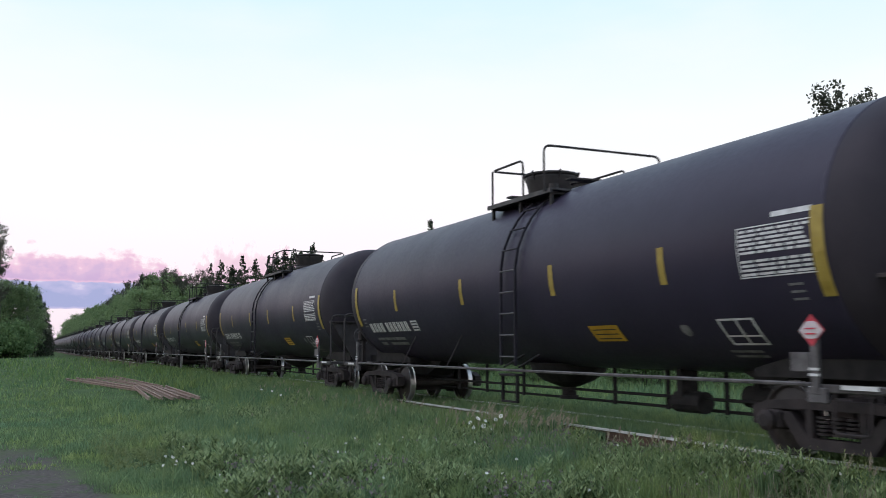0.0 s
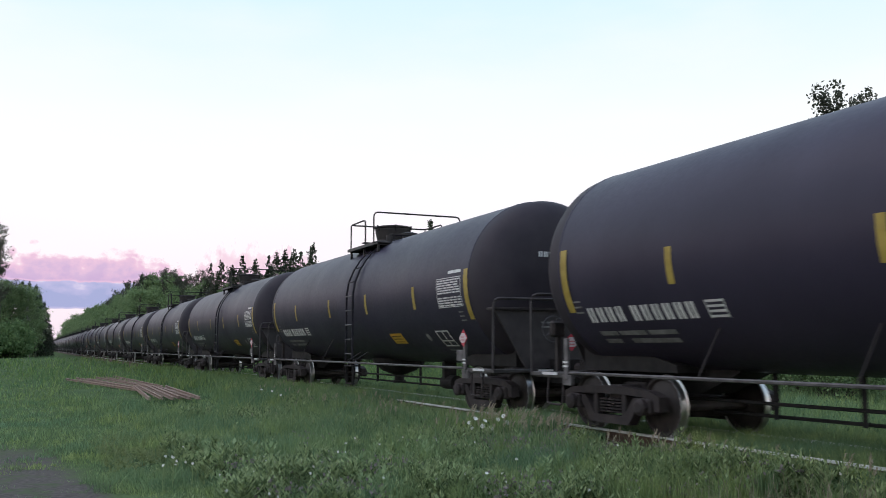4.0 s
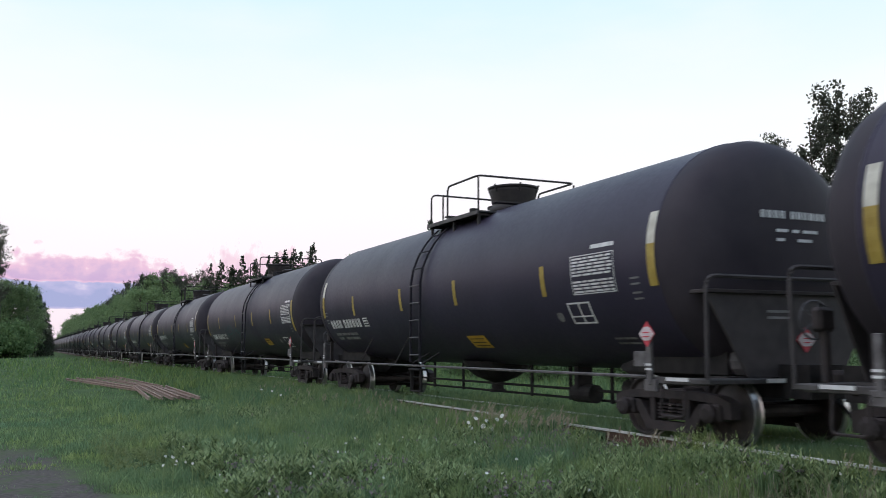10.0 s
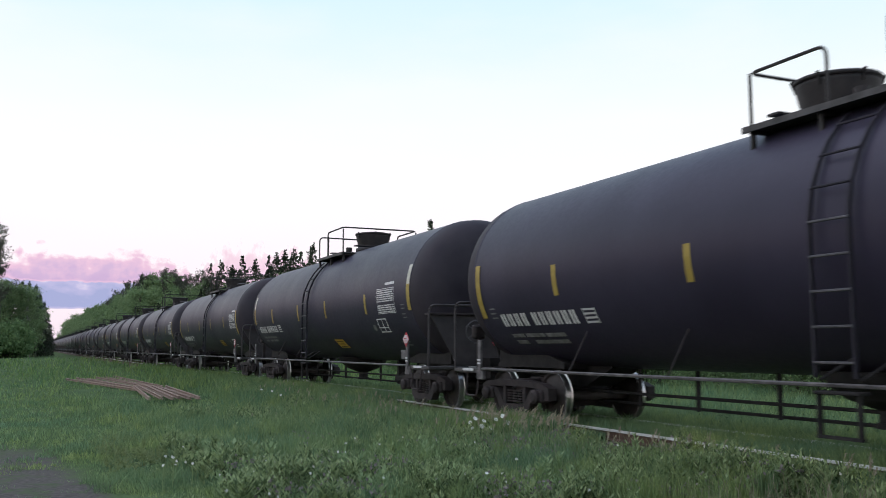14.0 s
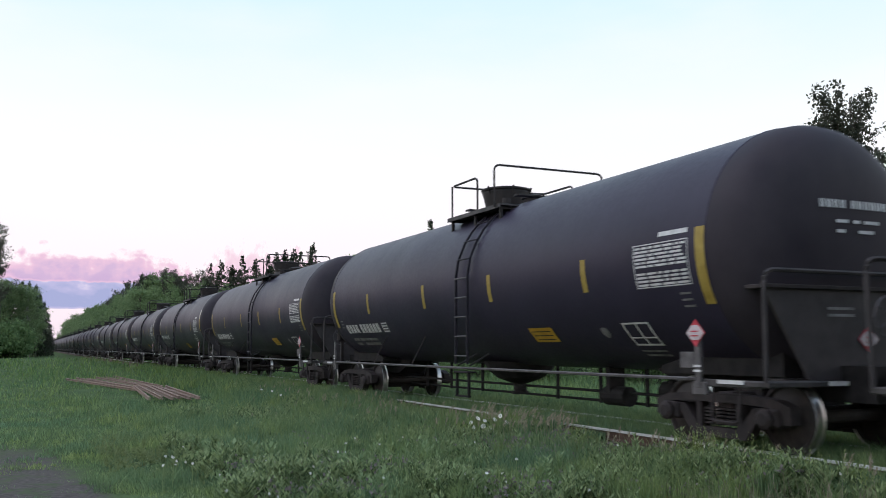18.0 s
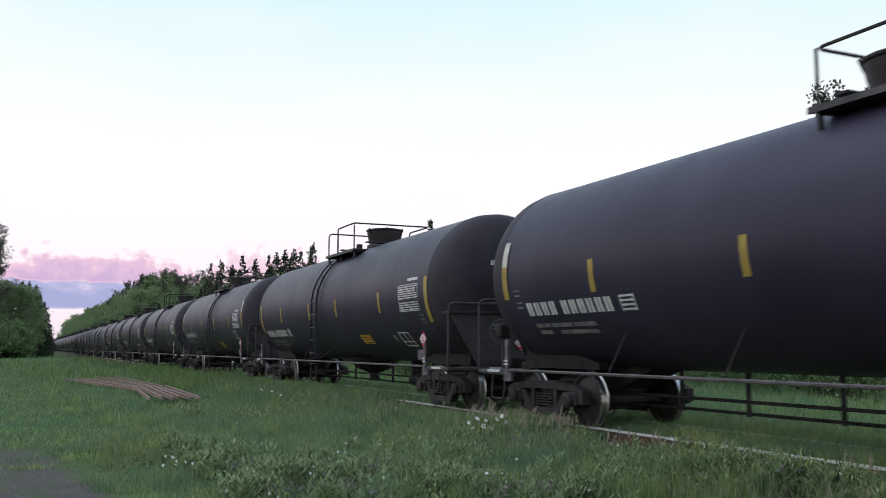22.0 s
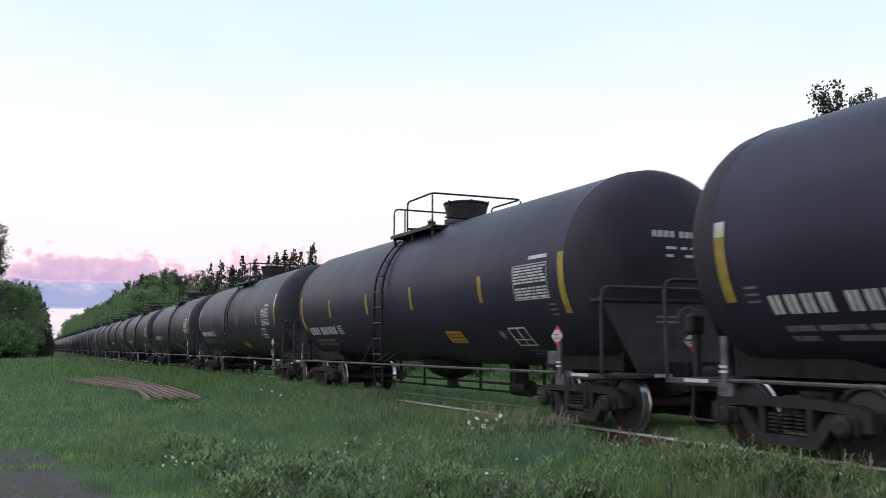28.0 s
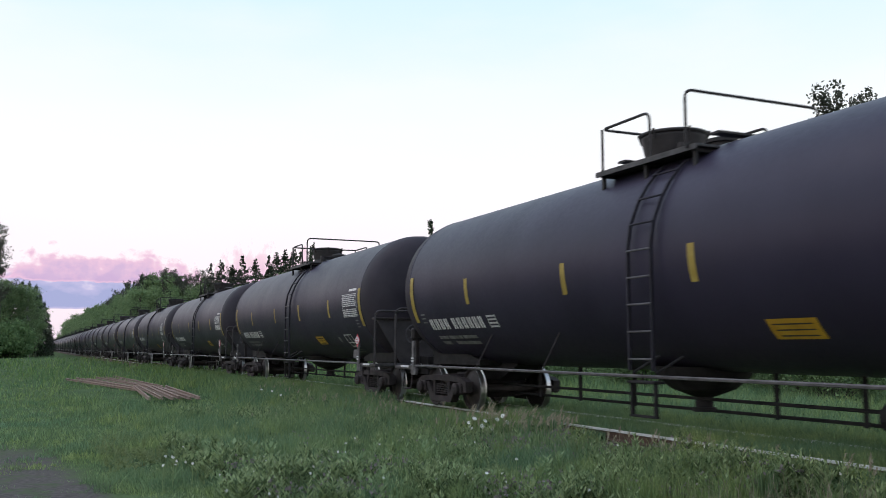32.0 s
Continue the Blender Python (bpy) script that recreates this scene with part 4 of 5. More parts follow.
def broadleaf(seed, spread=0.30, base=0.12, mat=None, bark=None, size=0.16, count=8400, open_crown=0.5):
    """An upright broadleaf tree, 12 m tall, with clumped leaves and gaps."""
    rng = np.random.default_rng(seed)
    H = 12.0
    tree = new("broadleaf_tree")
    bm = bmnew()
    limb(bm, (0, 0, -0.3), (0.1, 0.05, H * 0.55), 0.20, 0.11, 8)
    limb(bm, (0.1, 0.05, H * 0.55), (0.0, 0.1, H * 0.93), 0.11, 0.02, 6)
    clumps = []
    for k in range(46):
        f = rng.uniform(base, 1.0)
        prof = math.sin(math.pi * min(1.0, (f - base * 0.6) / (1.04 - base * 0.6)) ** 0.8) ** 0.7
        r = H * spread * prof * rng.uniform(0.35, 1.05)
        a = rng.uniform(0, 2 * math.pi)
        c = np.array([r * math.cos(a), r * math.sin(a), H * f * 0.97])
        clumps.append((c, rng.uniform(0.45, 1.1)))
        limb(bm, (0.05, 0.03, max(0.8, c[2] - r * 0.9 - 0.3)), tuple(c), 0.05, 0.012, 4)
    part("trunk", bm, bark or M_BARK, tree)
    pts = []
    per = count // len(clumps)
    for c, s in clumps:
        q = rng.normal(size=(per, 3)) * np.array([0.55, 0.55, 0.42]) * s * (1.35 - open_crown * 0.5)
        pts.append(c + q)
    crown = new("crown", leaf_mesh("crown", np.concatenate(pts), size, mat or M_LEAF, rng))
    crown.parent = tree
    return tagged(tree, "leafy green broadleaf tree with an uneven crown", "tree", "trees behind the track")


def aspen(seed):
    """A slim open tree, 12 m tall: steep limbs with leaf tufts strung along them."""
    rng = np.random.default_rng(seed)
    H = 12.0
    tree = new("aspen_tree")
    bm = bmnew()
    limb(bm, (0, 0, -0.3), (0.05, 0.0, H * 0.6), 0.15, 0.07, 8)
    limb(bm, (0.05, 0, H * 0.6), (0.0, 0.05, H * 0.95), 0.07, 0.015, 6)
    pts = []
    for k in range(36):
        z0 = H * rng.uniform(0.22, 0.88)
        a = rng.uniform(0, 2 * math.pi)
        ln = (0.7 + 2.6 * (1 - z0 / H)) * rng.uniform(0.7, 1.15)
        out = rng.uniform(0.30, 0.75)
        tip = np.array([ln * out * math.cos(a), ln * out * math.sin(a), min(z0 + ln * 0.9, H)])
        limb(bm, (0.03, 0.02, z0), tuple(tip), 0.03, 0.007, 4)
        for j in range(5):
            f = rng.uniform(0.45, 1.05)
            c = np.array([0.03, 0.02, z0]) * (1 - f) + tip * f + rng.normal(0, 0.13, 3)
            pts.append(c + rng.normal(size=(30, 3)) * np.array([0.12, 0.12, 0.15]))
    part("trunk", bm, M_BARK, tree)
    crown = new("crown", leaf_mesh("crown", np.concatenate(pts), 0.095, M_ASPEN, rng))
    crown.parent = tree
    return tagged(tree, "slim open aspen tree with sparse upright branches", "tree", "trees behind the track")


def bush(seed, mat=None, leaf=0.17, count=210):
    rng = np.random.default_rng(seed)
    b = new("bush")
    bm = bmnew()
    pts = []
    for k in range(26):
        a, r = rng.uniform(0, 2 * math.pi), 2.3 * math.sqrt(rng.uniform(0, 1))
        z = (0.6 + 3.1 * rng.uniform(0.1, 1.0) * (1 - (r / 3.0) ** 2))
        c = np.array([r * math.cos(a), r * math.sin(a), z])
        limb(bm, (0.3 * math.cos(a), 0.3 * math.sin(a), -0.2), tuple(c), 0.04, 0.01, 4)
        pts.append(c + rng.normal(size=(count, 3)) * np.array([0.5, 0.5, 0.42]))
    part("stem", bm, M_BARK, b)
    crown = new("crown", leaf_mesh("crown", np.concatenate(pts), leaf, mat or M_LEAF2, rng))
    crown.parent = b
    return tagged(b, "dense green bush at the wood's edge", "bush", "bushes along the wood")


PROTO_TREES = {"spruce": [spruce(1), spruce(2), spruce(3)],
               "broad": [broadleaf(11), broadleaf(12, 0.26, 0.10), broadleaf(13, 0.34, 0.14)],
               "birch": [broadleaf(21, 0.20, 0.22, M_LEAF, M_BIRCH, 0.12, 7000, 1.1), broadleaf(22, 0.23, 0.25, M_LEAF, M_BIRCH, 0.12, 7000, 1.1)],
               "aspen": [aspen(41), aspen(42)], "bush": [bush(31), bush(32)], "shrub": [bush(33, M_LEAF, 0.11, 420)]}
USED = set()


def plant(kind, x, y, height, k=0):
    src = PROTO_TREES[kind][k % len(PROTO_TREES[kind])]
    full = 4.2 if kind in ("bush", "shrub") else 12.0
    s = height / full
    m = Matrix.LocRotScale((x, y, ground_z(x, y) - 0.05), Euler((0, 0, random.uniform(0, 6.28))), None)
    if src not in USED:
        USED.add(src)
        ob = src
        ob.matrix_basis = m
    else:
        ob = copy_thing(src, m)
    w = s * random.uniform(0.9, 1.1)
    ob.scale = (w, w, s)
    return ob


# wood's edge beyond the track: heights by distance, from far to near
EDGE = [(560, 17.5), (430, 17.5), (330, 17.0), (250, 17.5), (190, 19.5), (150, 25.0), (110, 33.0), (80, 35.5), (55, 37.0), (34, 38.5), (18, 40.0), (4, 41.0)]


def edge_x(y):
    for (a, p), (b, q) in zip(EDGE, EDGE[1:]):
        if a >= y >= b:
            return p + (q - p) * (a - y) / (a - b)
    return EDGE[-1][1]


SKYLINE = [(560, 20.5), (430, 18.6), (330, 16.2), (300, 16.0), (250, 16.4), (210, 17.8), (190, 17.6), (175, 16.0), (150, 14.6), (110, 13.6), (90, 12.6), (80, 11.5), (60, 10.5), (40, 10.5)]
STANDS = [  # along-track from, to, step, share of spruce
    (540, 300, 11.0, 0.15), (300, 200, 6.5, 0.12), (200, 150, 5.0, 0.20), (150, 104, 4.4, 0.35), (104, 84, 4.6, 0.35), (84, 50, 5.0, 0.12), (50, 40, 4.5, 0.0)]


def skyline(y):
    for (a, p), (b, q) in zip(SKYLINE, SKYLINE[1:]):
        if a >= y >= b:
            return p + (q - p) * (a - y) / (a - b)
    return SKYLINE[-1][1]


for y0, y1, step, share in STANDS:
    y = y0
    while y > y1:
        for row in range(3):
            tall = random.random() < share * (0.5, 1.2, 1.3)[row]
            yy = y + random.uniform(-0.45, 0.45) * step
            h = skyline(yy) * (random.uniform(0.62, 0.84) if row == 0 else random.uniform(0.70, 0.98))
            plant("spruce" if tall else "birch" if y < 60 and row == 1 else "aspen" if row == 2 else "broad", edge_x(yy) + row * random.uniform(2.0, 3.4) + random.uniform(-0.8, 0.8), yy, h, random.randrange(3))
        plant("bush", edge_x(y) - 1.6 + random.uniform(-0.6, 0.6), y - step / 2, random.uniform(3.0, 4.6), random.randrange(2))
        y -= step
# spruces that stand out over the wood
for x, y, h in ((27.0, 154.0, 15.6), (27.8, 148.5, 15.8), (29.4, 140.5, 15.8), (30.4, 135.5, 14.9), (31.3, 131.0, 15.0), (31.8, 128.5, 15.3), (32.4, 125.5, 15.5), (32.9, 123.0, 15.3),
                (34.0, 117.5, 15.7), (33.2, 120.5, 14.6), (28.6, 144.0, 14.6), (37.5, 86.0, 14.9)):
    plant("spruce", x, y, h + 0.3, random.randrange(3))
for x, y, h in ((21.5, 206.0, 18.0), (22.9, 183.5, 15.8), (24.5, 171.5, 15.1)):
    plant("spruce", x, y, h, random.randrange(3))
for k in range(34):
    y = 300 - 5.2 * k
    plant("aspen", edge_x(y) + random.uniform(1.5, 3.5), y, skyline(y) * random.uniform(0.90, 1.06), k)
# single taller trees that stand out
for kind, x, y, h in (("aspen", 38.2, 34.0, 15.9), ("aspen", 38.9, 33.6, 15.6), ("aspen", 37.2, 34.8, 14.4), ("aspen", 36.5, 36.0, 13.6), ("aspen", 35.8, 37.0, 12.2), ("aspen", 37.6, 38.4, 13.4), ("aspen", 40.4, 32.6, 14.0), ("aspen", 41.6, 31.6, 14.6), ("birch", 40.5, 29.5, 10.8), ("birch", 37.6, 37.4, 10.4), ("birch", 38.5, 38.6, 10.6),
                      ("birch", 37.4, 44.5, 10.0), ("birch", 41.5, 26.0, 11.0), ("birch", 42.5, 22.0, 12.0), ("broad", 43.0, 17.0, 12.0)):
    plant(kind, x, y, h, random.randrange(2))
# wood on the near side of the track, far down the line
for k in range(24):
    y = random.uniform(190, 300)
    plant(random.choice(("broad", "broad", "spruce")), random.uniform(-36, -6.5) + (y - 190) * 0.02, y, random.uniform(11.5, 14.0), random.randrange(3))
for k in range(9):
    plant("broad", -12.6 + 1.35 * k, 178 + random.uniform(-5, 6), (14.0, 13.6, 14.2, 13.8, 13.4, 13.8, 13.6, 13.6, 13.0)[k], k)
for x, y, h in ((-0.8, 186, 14.2), (0.4, 184, 13.6), (1.3, 186, 12.0), (2.0, 188, 10.6), (2.7, 190, 8.6), (3.3, 192, 6.4), (-2.0, 188, 14.6)):
    plant("spruce", x, y, h, 1)
for x, y, h in ((0.0, 181, 12.6), (0.9, 184, 10.8), (-0.8, 176, 11.5)):
    plant("birch", x, y, h, 0)
for k in range(17):
    plant("bush", -12.6 + k * 0.66 + random.uniform(-0.5, 0.5), 160 + random.uniform(-4, 8), random.uniform(4, 7.5), k)
for x, y, h in ((-3.75, 97.0, 15.4), (-4.3, 99.0, 14.8), (-3.7, 101.0, 12.6), (-4.6, 96.0, 13.4)):
    plant("aspen", x, y, h, 1)


# low bushes beyond the track
for k in range(14):
    plant("shrub", 20.5 + random.uniform(-1.5, 3.0) + 0.3 * (14 - k), 15.0 + 2.7 * k + random.uniform(-1, 1), random.uniform(1.9, 3.0), k)
# unseen trees added beside the meadow, so the tanks' sides reflect less low sky
for k in range(7):
    y = 74 - 2.9 * k
    plant("broad" if k % 4 else "spruce", -15.0 - 0.8 * k + random.uniform(-2, 2) - (k % 2) * 4, y, random.uniform(11.0, 14.0), k)


# ---------- grass, weeds and flowers ----------
def wedge(rng, n, near, far, spread=(-0.10, 1.30)):
    """Places spread evenly over the view from the path: more of them close by."""
    d = 1 / rng.uniform(1 / far, 1 / near, n)
    t = rng.uniform(spread[0], spread[1], n)
    return d * np.sin(t), d * np.cos(t), d


def height_field(x, y):
    d = np.abs(x - TRACK)
    t = np.clip((3.4 - d) / 1.9, 0, 1)
    t = t * t * (3 - 2 * t)
    return -0.40 * (1 - t) + (-0.21) * t


def blades(name, x, y, h, w, lean, mat, rng, label, category):
    n = len(x)
    z = height_field(x, y)
    a = rng.uniform(0, 2 * math.pi, n)
    b = rng.uniform(0, 2 * math.pi, n)
    base = np.stack([x, y, z], 1)
    side = np.stack([np.cos(a), np.sin(a), np.zeros(n)], 1) * (w / 2)[:, None]
    drift = np.stack([np.cos(b), np.sin(b), np.zeros(n)], 1) * (h * lean)[:, None]
    up = np.zeros((n, 3))
    up[:, 2] = h
    mid = base + up * 0.55 + drift * 0.3
    tip = base + up + drift
    pts = np.stack([base - side, base + side, mid + side * 0.7, mid - side * 0.7, tip], 1).reshape(-1, 3)
    me = bpy.data.meshes.new(name)
    me.vertices.add(5 * n)
    me.vertices.foreach_set("co", pts.ravel())
    k = np.arange(n)[:, None] * 5
    loops = (k + np.array([0, 1, 2, 3, 3, 2, 4])).ravel()
    me.loops.add(7 * n)
    me.loops.foreach_set("vertex_index", loops)
    me.polygons.add(2 * n)
    me.polygons.foreach_set("loop_start", (np.arange(n)[:, None] * 7 + np.array([0, 4])).ravel())
    me.update(calc_edges=True)
    me.materials.append(mat)
    return tagged(new(name, me), label, category, kind="stuff")


def value_noise(x, y, scale, seed):
    """Smooth random patches of about 1 / scale metres."""
    tab = np.random.default_rng(seed).uniform(0, 1, (256, 256))
    u, v = x * scale, y * scale
    i, j = np.floor(u).astype(int), np.floor(v).astype(int)
    a, b = u - i, v - j
    a, b = a * a * (3 - 2 * a), b * b * (3 - 2 * b)
    i, j = i % 256, j % 256
    i1, j1 = (i + 1) % 256, (j + 1) % 256
    return (tab[i, j] * (1 - a) + tab[i1, j] * a) * (1 - b) + (tab[i, j1] * (1 - a) + tab[i1, j1] * a) * b


def build_grass():
    rng = np.random.default_rng(5)
    x, y, d = wedge(rng, 420000, 5.0, 150.0)
    # thicker strips along the rails
    n1 = 60000
    sx, sd = rng.uniform(6.9, 10.4, n1), 1 / rng.uniform(1 / 70, 1 / 6.0, n1)
    x, y, d = np.concatenate([x, sx]), np.concatenate([y, sd]), np.concatenate([d, np.hypot(sx, sd)])
    n2 = 40000
    sx, sd = TRACK - rng.uniform(0.80, 1.25, n2), 1 / rng.uniform(1 / 45, 1 / 6.0, n2)
    x, y, d = np.concatenate([x, sx]), np.concatenate([y, sd]), np.concatenate([d, np.hypot(sx, sd)])
    # tufts of long blades, thickest in the belt of high grass before the bank
    tx, ty, td = wedge(rng, 2700, 8.5, 42.0, (0.10, 0.76))
    inside = (tx > 1.9) & (tx < 7.3) & (ty + 0.45 * tx > 12.6 + 3.0 * value_noise(tx, ty, 0.9, 13) - 4.5 * np.clip(tx - 4.4, 0, 1)) & (value_noise(tx, ty, 0.8, 12) > 0.42)
    fx, fd = rng.uniform(1.9, 7.2, 420), rng.uniform(10.0, 15.0, 420)
    tx, ty = np.concatenate([tx[inside], fx]), np.concatenate([ty[inside], fd - 0.45 * fx])
    m = len(tx)
    sx, sd = np.repeat(tx, 44) + rng.normal(0, 0.085, m * 44), np.repeat(ty, 44) + rng.normal(0, 0.085, m * 44)
    size = np.repeat(rng.uniform(0.6, 1.15, m), 44)
    tuft = np.concatenate([np.zeros(len(x)), size])
    x, y, d = np.concatenate([x, sx]), np.concatenate([y, sd]), np.concatenate([d, np.hypot(sx, sd)])
    patch = 0.6 * value_noise(x, y, 0.7, 1) + 0.4 * value_noise(x, y, 2.3, 2)
    worn = (x + 0.12 * y - 2.25 + 1.3 * (patch - 0.5)) < 0.0
    worn &= y < 16.2
    off = np.abs(x - TRACK)
    moss = value_noise(x, y, 1.9, 16) * 0.6 + value_noise(x, y, 5.0, 17) * 0.4
    keep = ~worn | ((rng.uniform(0, 1, len(x)) < 0.75) & (moss > 0.54))
    keep &= np.abs(off - 0.755) > 0.05
    keep &= ~((x > 30) & (y < 150))
    keep &= ~((np.hypot((x - 7.55) / 0.55, (y - 10.3) / 1.0) < 1) & (rng.uniform(0, 1, len(x)) < 0.93))
    keep &= ~((x > 2.0) & (x < 7.0) & (y + 0.45 * x < 14.6) & (tuft == 0) & (rng.uniform(0, 1, len(x)) < 0.62))
    x, y, d, patch, off, tuft, worn = x[keep], y[keep], d[keep], patch[keep], off[keep], tuft[keep], worn[keep]
    n = len(x)
    depth = y + 0.45 * x
    # short by the worn track and out on the meadow, high before the bank, lower again close by
    short = 0.05 + 0.20 * patch ** 1.4
    high = 0.14 + 0.55 * patch ** 1.6
    front = 0.08 + 0.30 * patch ** 1.5
    right = np.clip((x + 0.06 * y - 2.4) / 1.6, 0, 1)
    away = np.clip((depth - 13.6) / 2.6, 0, 1)
    h = short * (1 - right) + (high * away + front * (1 - away)) * right
    h *= rng.uniform(0.45, 1.25, n)
    h = np.where(worn, 0.5 * h, h)
    h = np.where(tuft > 0, tuft * rng.uniform(0.16, 0.50, n) * np.clip(0.35 + 0.65 * right, 0, 1), h)
    h *= np.where(np.hypot((x - 3.1 - 0.05 * (38 - y)) / 2.0, (y - 36.0) / 13.0) < 1, 0.30, 1.0)
    # the rail shows over the grass for a stretch, and sinks into it before and after
    bare = ((y > 5.5) & (y < 12.5)) | ((y > 14.4) & (y < 20.5))
    beside = (off > 0.75) & (off < 2.1)
    low = np.where(off > 1.3, rng.uniform(0.10, 0.25, n), rng.uniform(0.10, 0.20, n))
    tall = rng.uniform(0.20, 0.46, n)
    h = np.where(beside & (x < TRACK), np.where(bare, low, tall), h)
    h = np.where((off < 1.25) & beside & (x < TRACK) & bare, rng.uniform(0.15, 0.205, n), h)
    h = np.where((off > 0.75) & (off < 1.60) & (x < TRACK) & (y > 9.2) & (y < 13.2) & (value_noise(x, y, 3.0, 19) < 0.72), 0.2 * h, h)
    h = np.where(np.hypot((x - 7.35) / 0.75, (y - 10.3) / 1.15) < 1, np.minimum(h, rng.uniform(0.02, 0.09, n)), h)
    h = np.where(off < 0.70, rng.uniform(0.14, 0.36, n), h)
    h = np.where(beside & (x > TRACK), rng.uniform(0.15, 0.42, n), h)
    w = np.maximum(0.007, d * 0.0009) * rng.uniform(0.5, 1.6, n)
    lean = np.where(tuft > 0, rng.uniform(0.05, 0.6, n), rng.uniform(0.12, 0.9, n))
    blades("grass", x, y, h, w, lean, M_GRASS, rng, "tall green meadow grass beside the track", "grass")
    # dry seed heads beside the bank
    x, y, d = wedge(rng, 14000, 6.0, 45.0)
    keep = (x > 5.6) & (x < np.where(y < 12, 6.9, TRACK - 1.2)) & (value_noise(x, y, 0.6, 7) > 0.42) & ((y < 9.6) | (y > 19) | (x < 7.4))
    x, y, d = x[keep], y[keep], d[keep]
    blades("dry_grass", x, y, rng.uniform(0.25, 0.46, len(x)), np.maximum(0.008, d * 0.0009), rng.uniform(0.1, 0.5, len(x)), M_STRAW, rng,
           "pale dry grass stems with seed heads", "grass")


build_grass()


def flower_head(bm, at, r, petals=9):
    at = Vector(at)
    for k in range(petals):
        a = 2 * math.pi * k / petals
        d, s = Vector((math.cos(a), math.sin(a), 0.25)), Vector((-math.sin(a), math.cos(a), 0))
        q = [at + d * r * 0.2, at + d * r * 0.7 + s * r * 0.26, at + d * r, at + d * r * 0.7 - s * r * 0.26]
        bm.faces.new([bm.verts.new(v) for v in q])
    lathe(bm, [(r * 0.28, 0), (r * 0.2, r * 0.18), (r * 0.02, r * 0.22)], 6, "Z", at)


DAISIES = []


def daisy(x, y, z, r):
    root = new("daisy")
    g = ground_z(x, y)
    root.location = (x, y, g)
    part("stem", rod(bmnew(), (0, 0, -0.02), (0, 0, z - g), 0.005, 4), M_WEED, root)
    bm = bmnew()
    flower_head(bm, (0, 0, 0), r)
    bm.transform(Matrix.Translation((0, 0, z - g)) @ Euler((radians(random.uniform(35, 80)), 0, radians(random.uniform(-60, 20)))).to_matrix().to_4x4())
    part("flower_head", bm, M_PETAL, root, "white petals")
    DAISIES.append(root)
    return tagged(root, "white daisy flower on a thin stem in the grass", "flower", "daisies in the meadow")


for k in range(9):
    daisy(6.44 + 0.068 * k + random.uniform(-0.03, 0.03), 13.22 - 0.03 * k + random.uniform(-0.05, 0.05), (0.06, -0.02, 0.12, 0.0, 0.08, -0.04, 0.10, 0.16, 0.06)[k], random.uniform(0.034, 0.046))
for x, y in ((5.55, 22.6), (5.7, 22.3), (5.35, 22.9), (6.8, 8.9), (1.4, 10.6), (1.55, 10.9), (1.5, 11.2), (1.75, 10.8), (3.4, 9.0), (4.4, 8.6), (5.2, 9.4)):
    daisy(x, y, random.uniform(-0.10, 0.06) if y < 20 else random.uniform(0.06, 0.2), random.uniform(0.015, 0.022) if y < 20 else 0.036)


def scattered(name, mat, centres, count, size, lift, label, category):
    rng = np.random.default_rng(len(name))
    pts = []
    for cx, cy, rad in centres:
        a, r = rng.uniform(0, 2 * math.pi, count), rad * np.sqrt(rng.uniform(0, 1, count))
        x, y = cx + r * np.cos(a), cy + 1.6 * r * np.sin(a)
        pts.append(np.stack([x, y, height_field(x, y) + rng.uniform(lift * 0.4, lift, count)], 1))
    me = leaf_mesh(name, np.concatenate(pts), size, mat, rng, 0.2, 1.1)
    return tagged(new(name, me), label, category, kind="stuff")


scattered("weed_leaves", M_WEED, [(2.35, 13.2, 0.4), (2.2, 12.6, 0.3), (2.9, 11.9, 0.4), (3.8, 9.4, 0.7), (5.4, 9.0, 0.7), (7.0, 9.3, 0.6), (7.2, 8.2, 0.6), (4.6, 10.2, 0.5)], 420, 0.06, 0.24,
          "broad green weed leaves among the grass", "weeds")


def weed_plants(name, spots, mat, label, size=0.09, seed=3, rise=(0.1, 0.7), wide=0.17):
    """Leafy upright weeds: a whorl of leaf blades up each stem."""
    rng = np.random.default_rng(seed)
    cent, axis, half = [], [], []
    for x, y, h in spots:
        if math.hypot((x - 7.4) / 0.7, (y - 10.3) / 1.0) < 1:
            continue  # bare ballast shows here
        g = float(height_field(np.array([x]), np.array([y]))[0])
        n = int((7 + 9 * rng.uniform()) * (1.9 if h > 0.35 else 1.0))
        for k in range(n):
            f = (k + 0.5) / n
            a = k * 2.4 + rng.uniform(-0.4, 0.4)
            ln = size * (1.25 - 0.75 * f) * rng.uniform(0.7, 1.3)
            d = np.array([math.cos(a), math.sin(a), rng.uniform(*rise)])
            d /= np.linalg.norm(d)
            cent.append((x + d[0] * ln * 0.55, y + d[1] * ln * 0.55, g + h * (0.12 + 0.88 * f) + d[2] * ln * 0.5))
            axis.append(d * ln * 0.5)
            s = np.cross(d, (0, 0, 1))
            half.append(s / np.linalg.norm(s) * ln * wide)
    c, u, v = np.array(cent), np.array(axis), np.array(half)
    pts = np.stack([c - u, c + v - u * 0.1, c + u, c - v - u * 0.1], 1).reshape(-1, 3)
    n = len(c)
    me = bpy.data.meshes.new(name)
    me.vertices.add(4 * n)
    me.vertices.foreach_set("co", pts.ravel())
    me.loops.add(4 * n)
    me.loops.foreach_set("vertex_index", np.arange(4 * n))
    me.polygons.add(n)
    me.polygons.foreach_set("loop_start", np.arange(0, 4 * n, 4))
    me.update(calc_edges=True)
    me.materials.append(mat)
    return tagged(new(name, me), label, "weeds", kind="stuff")


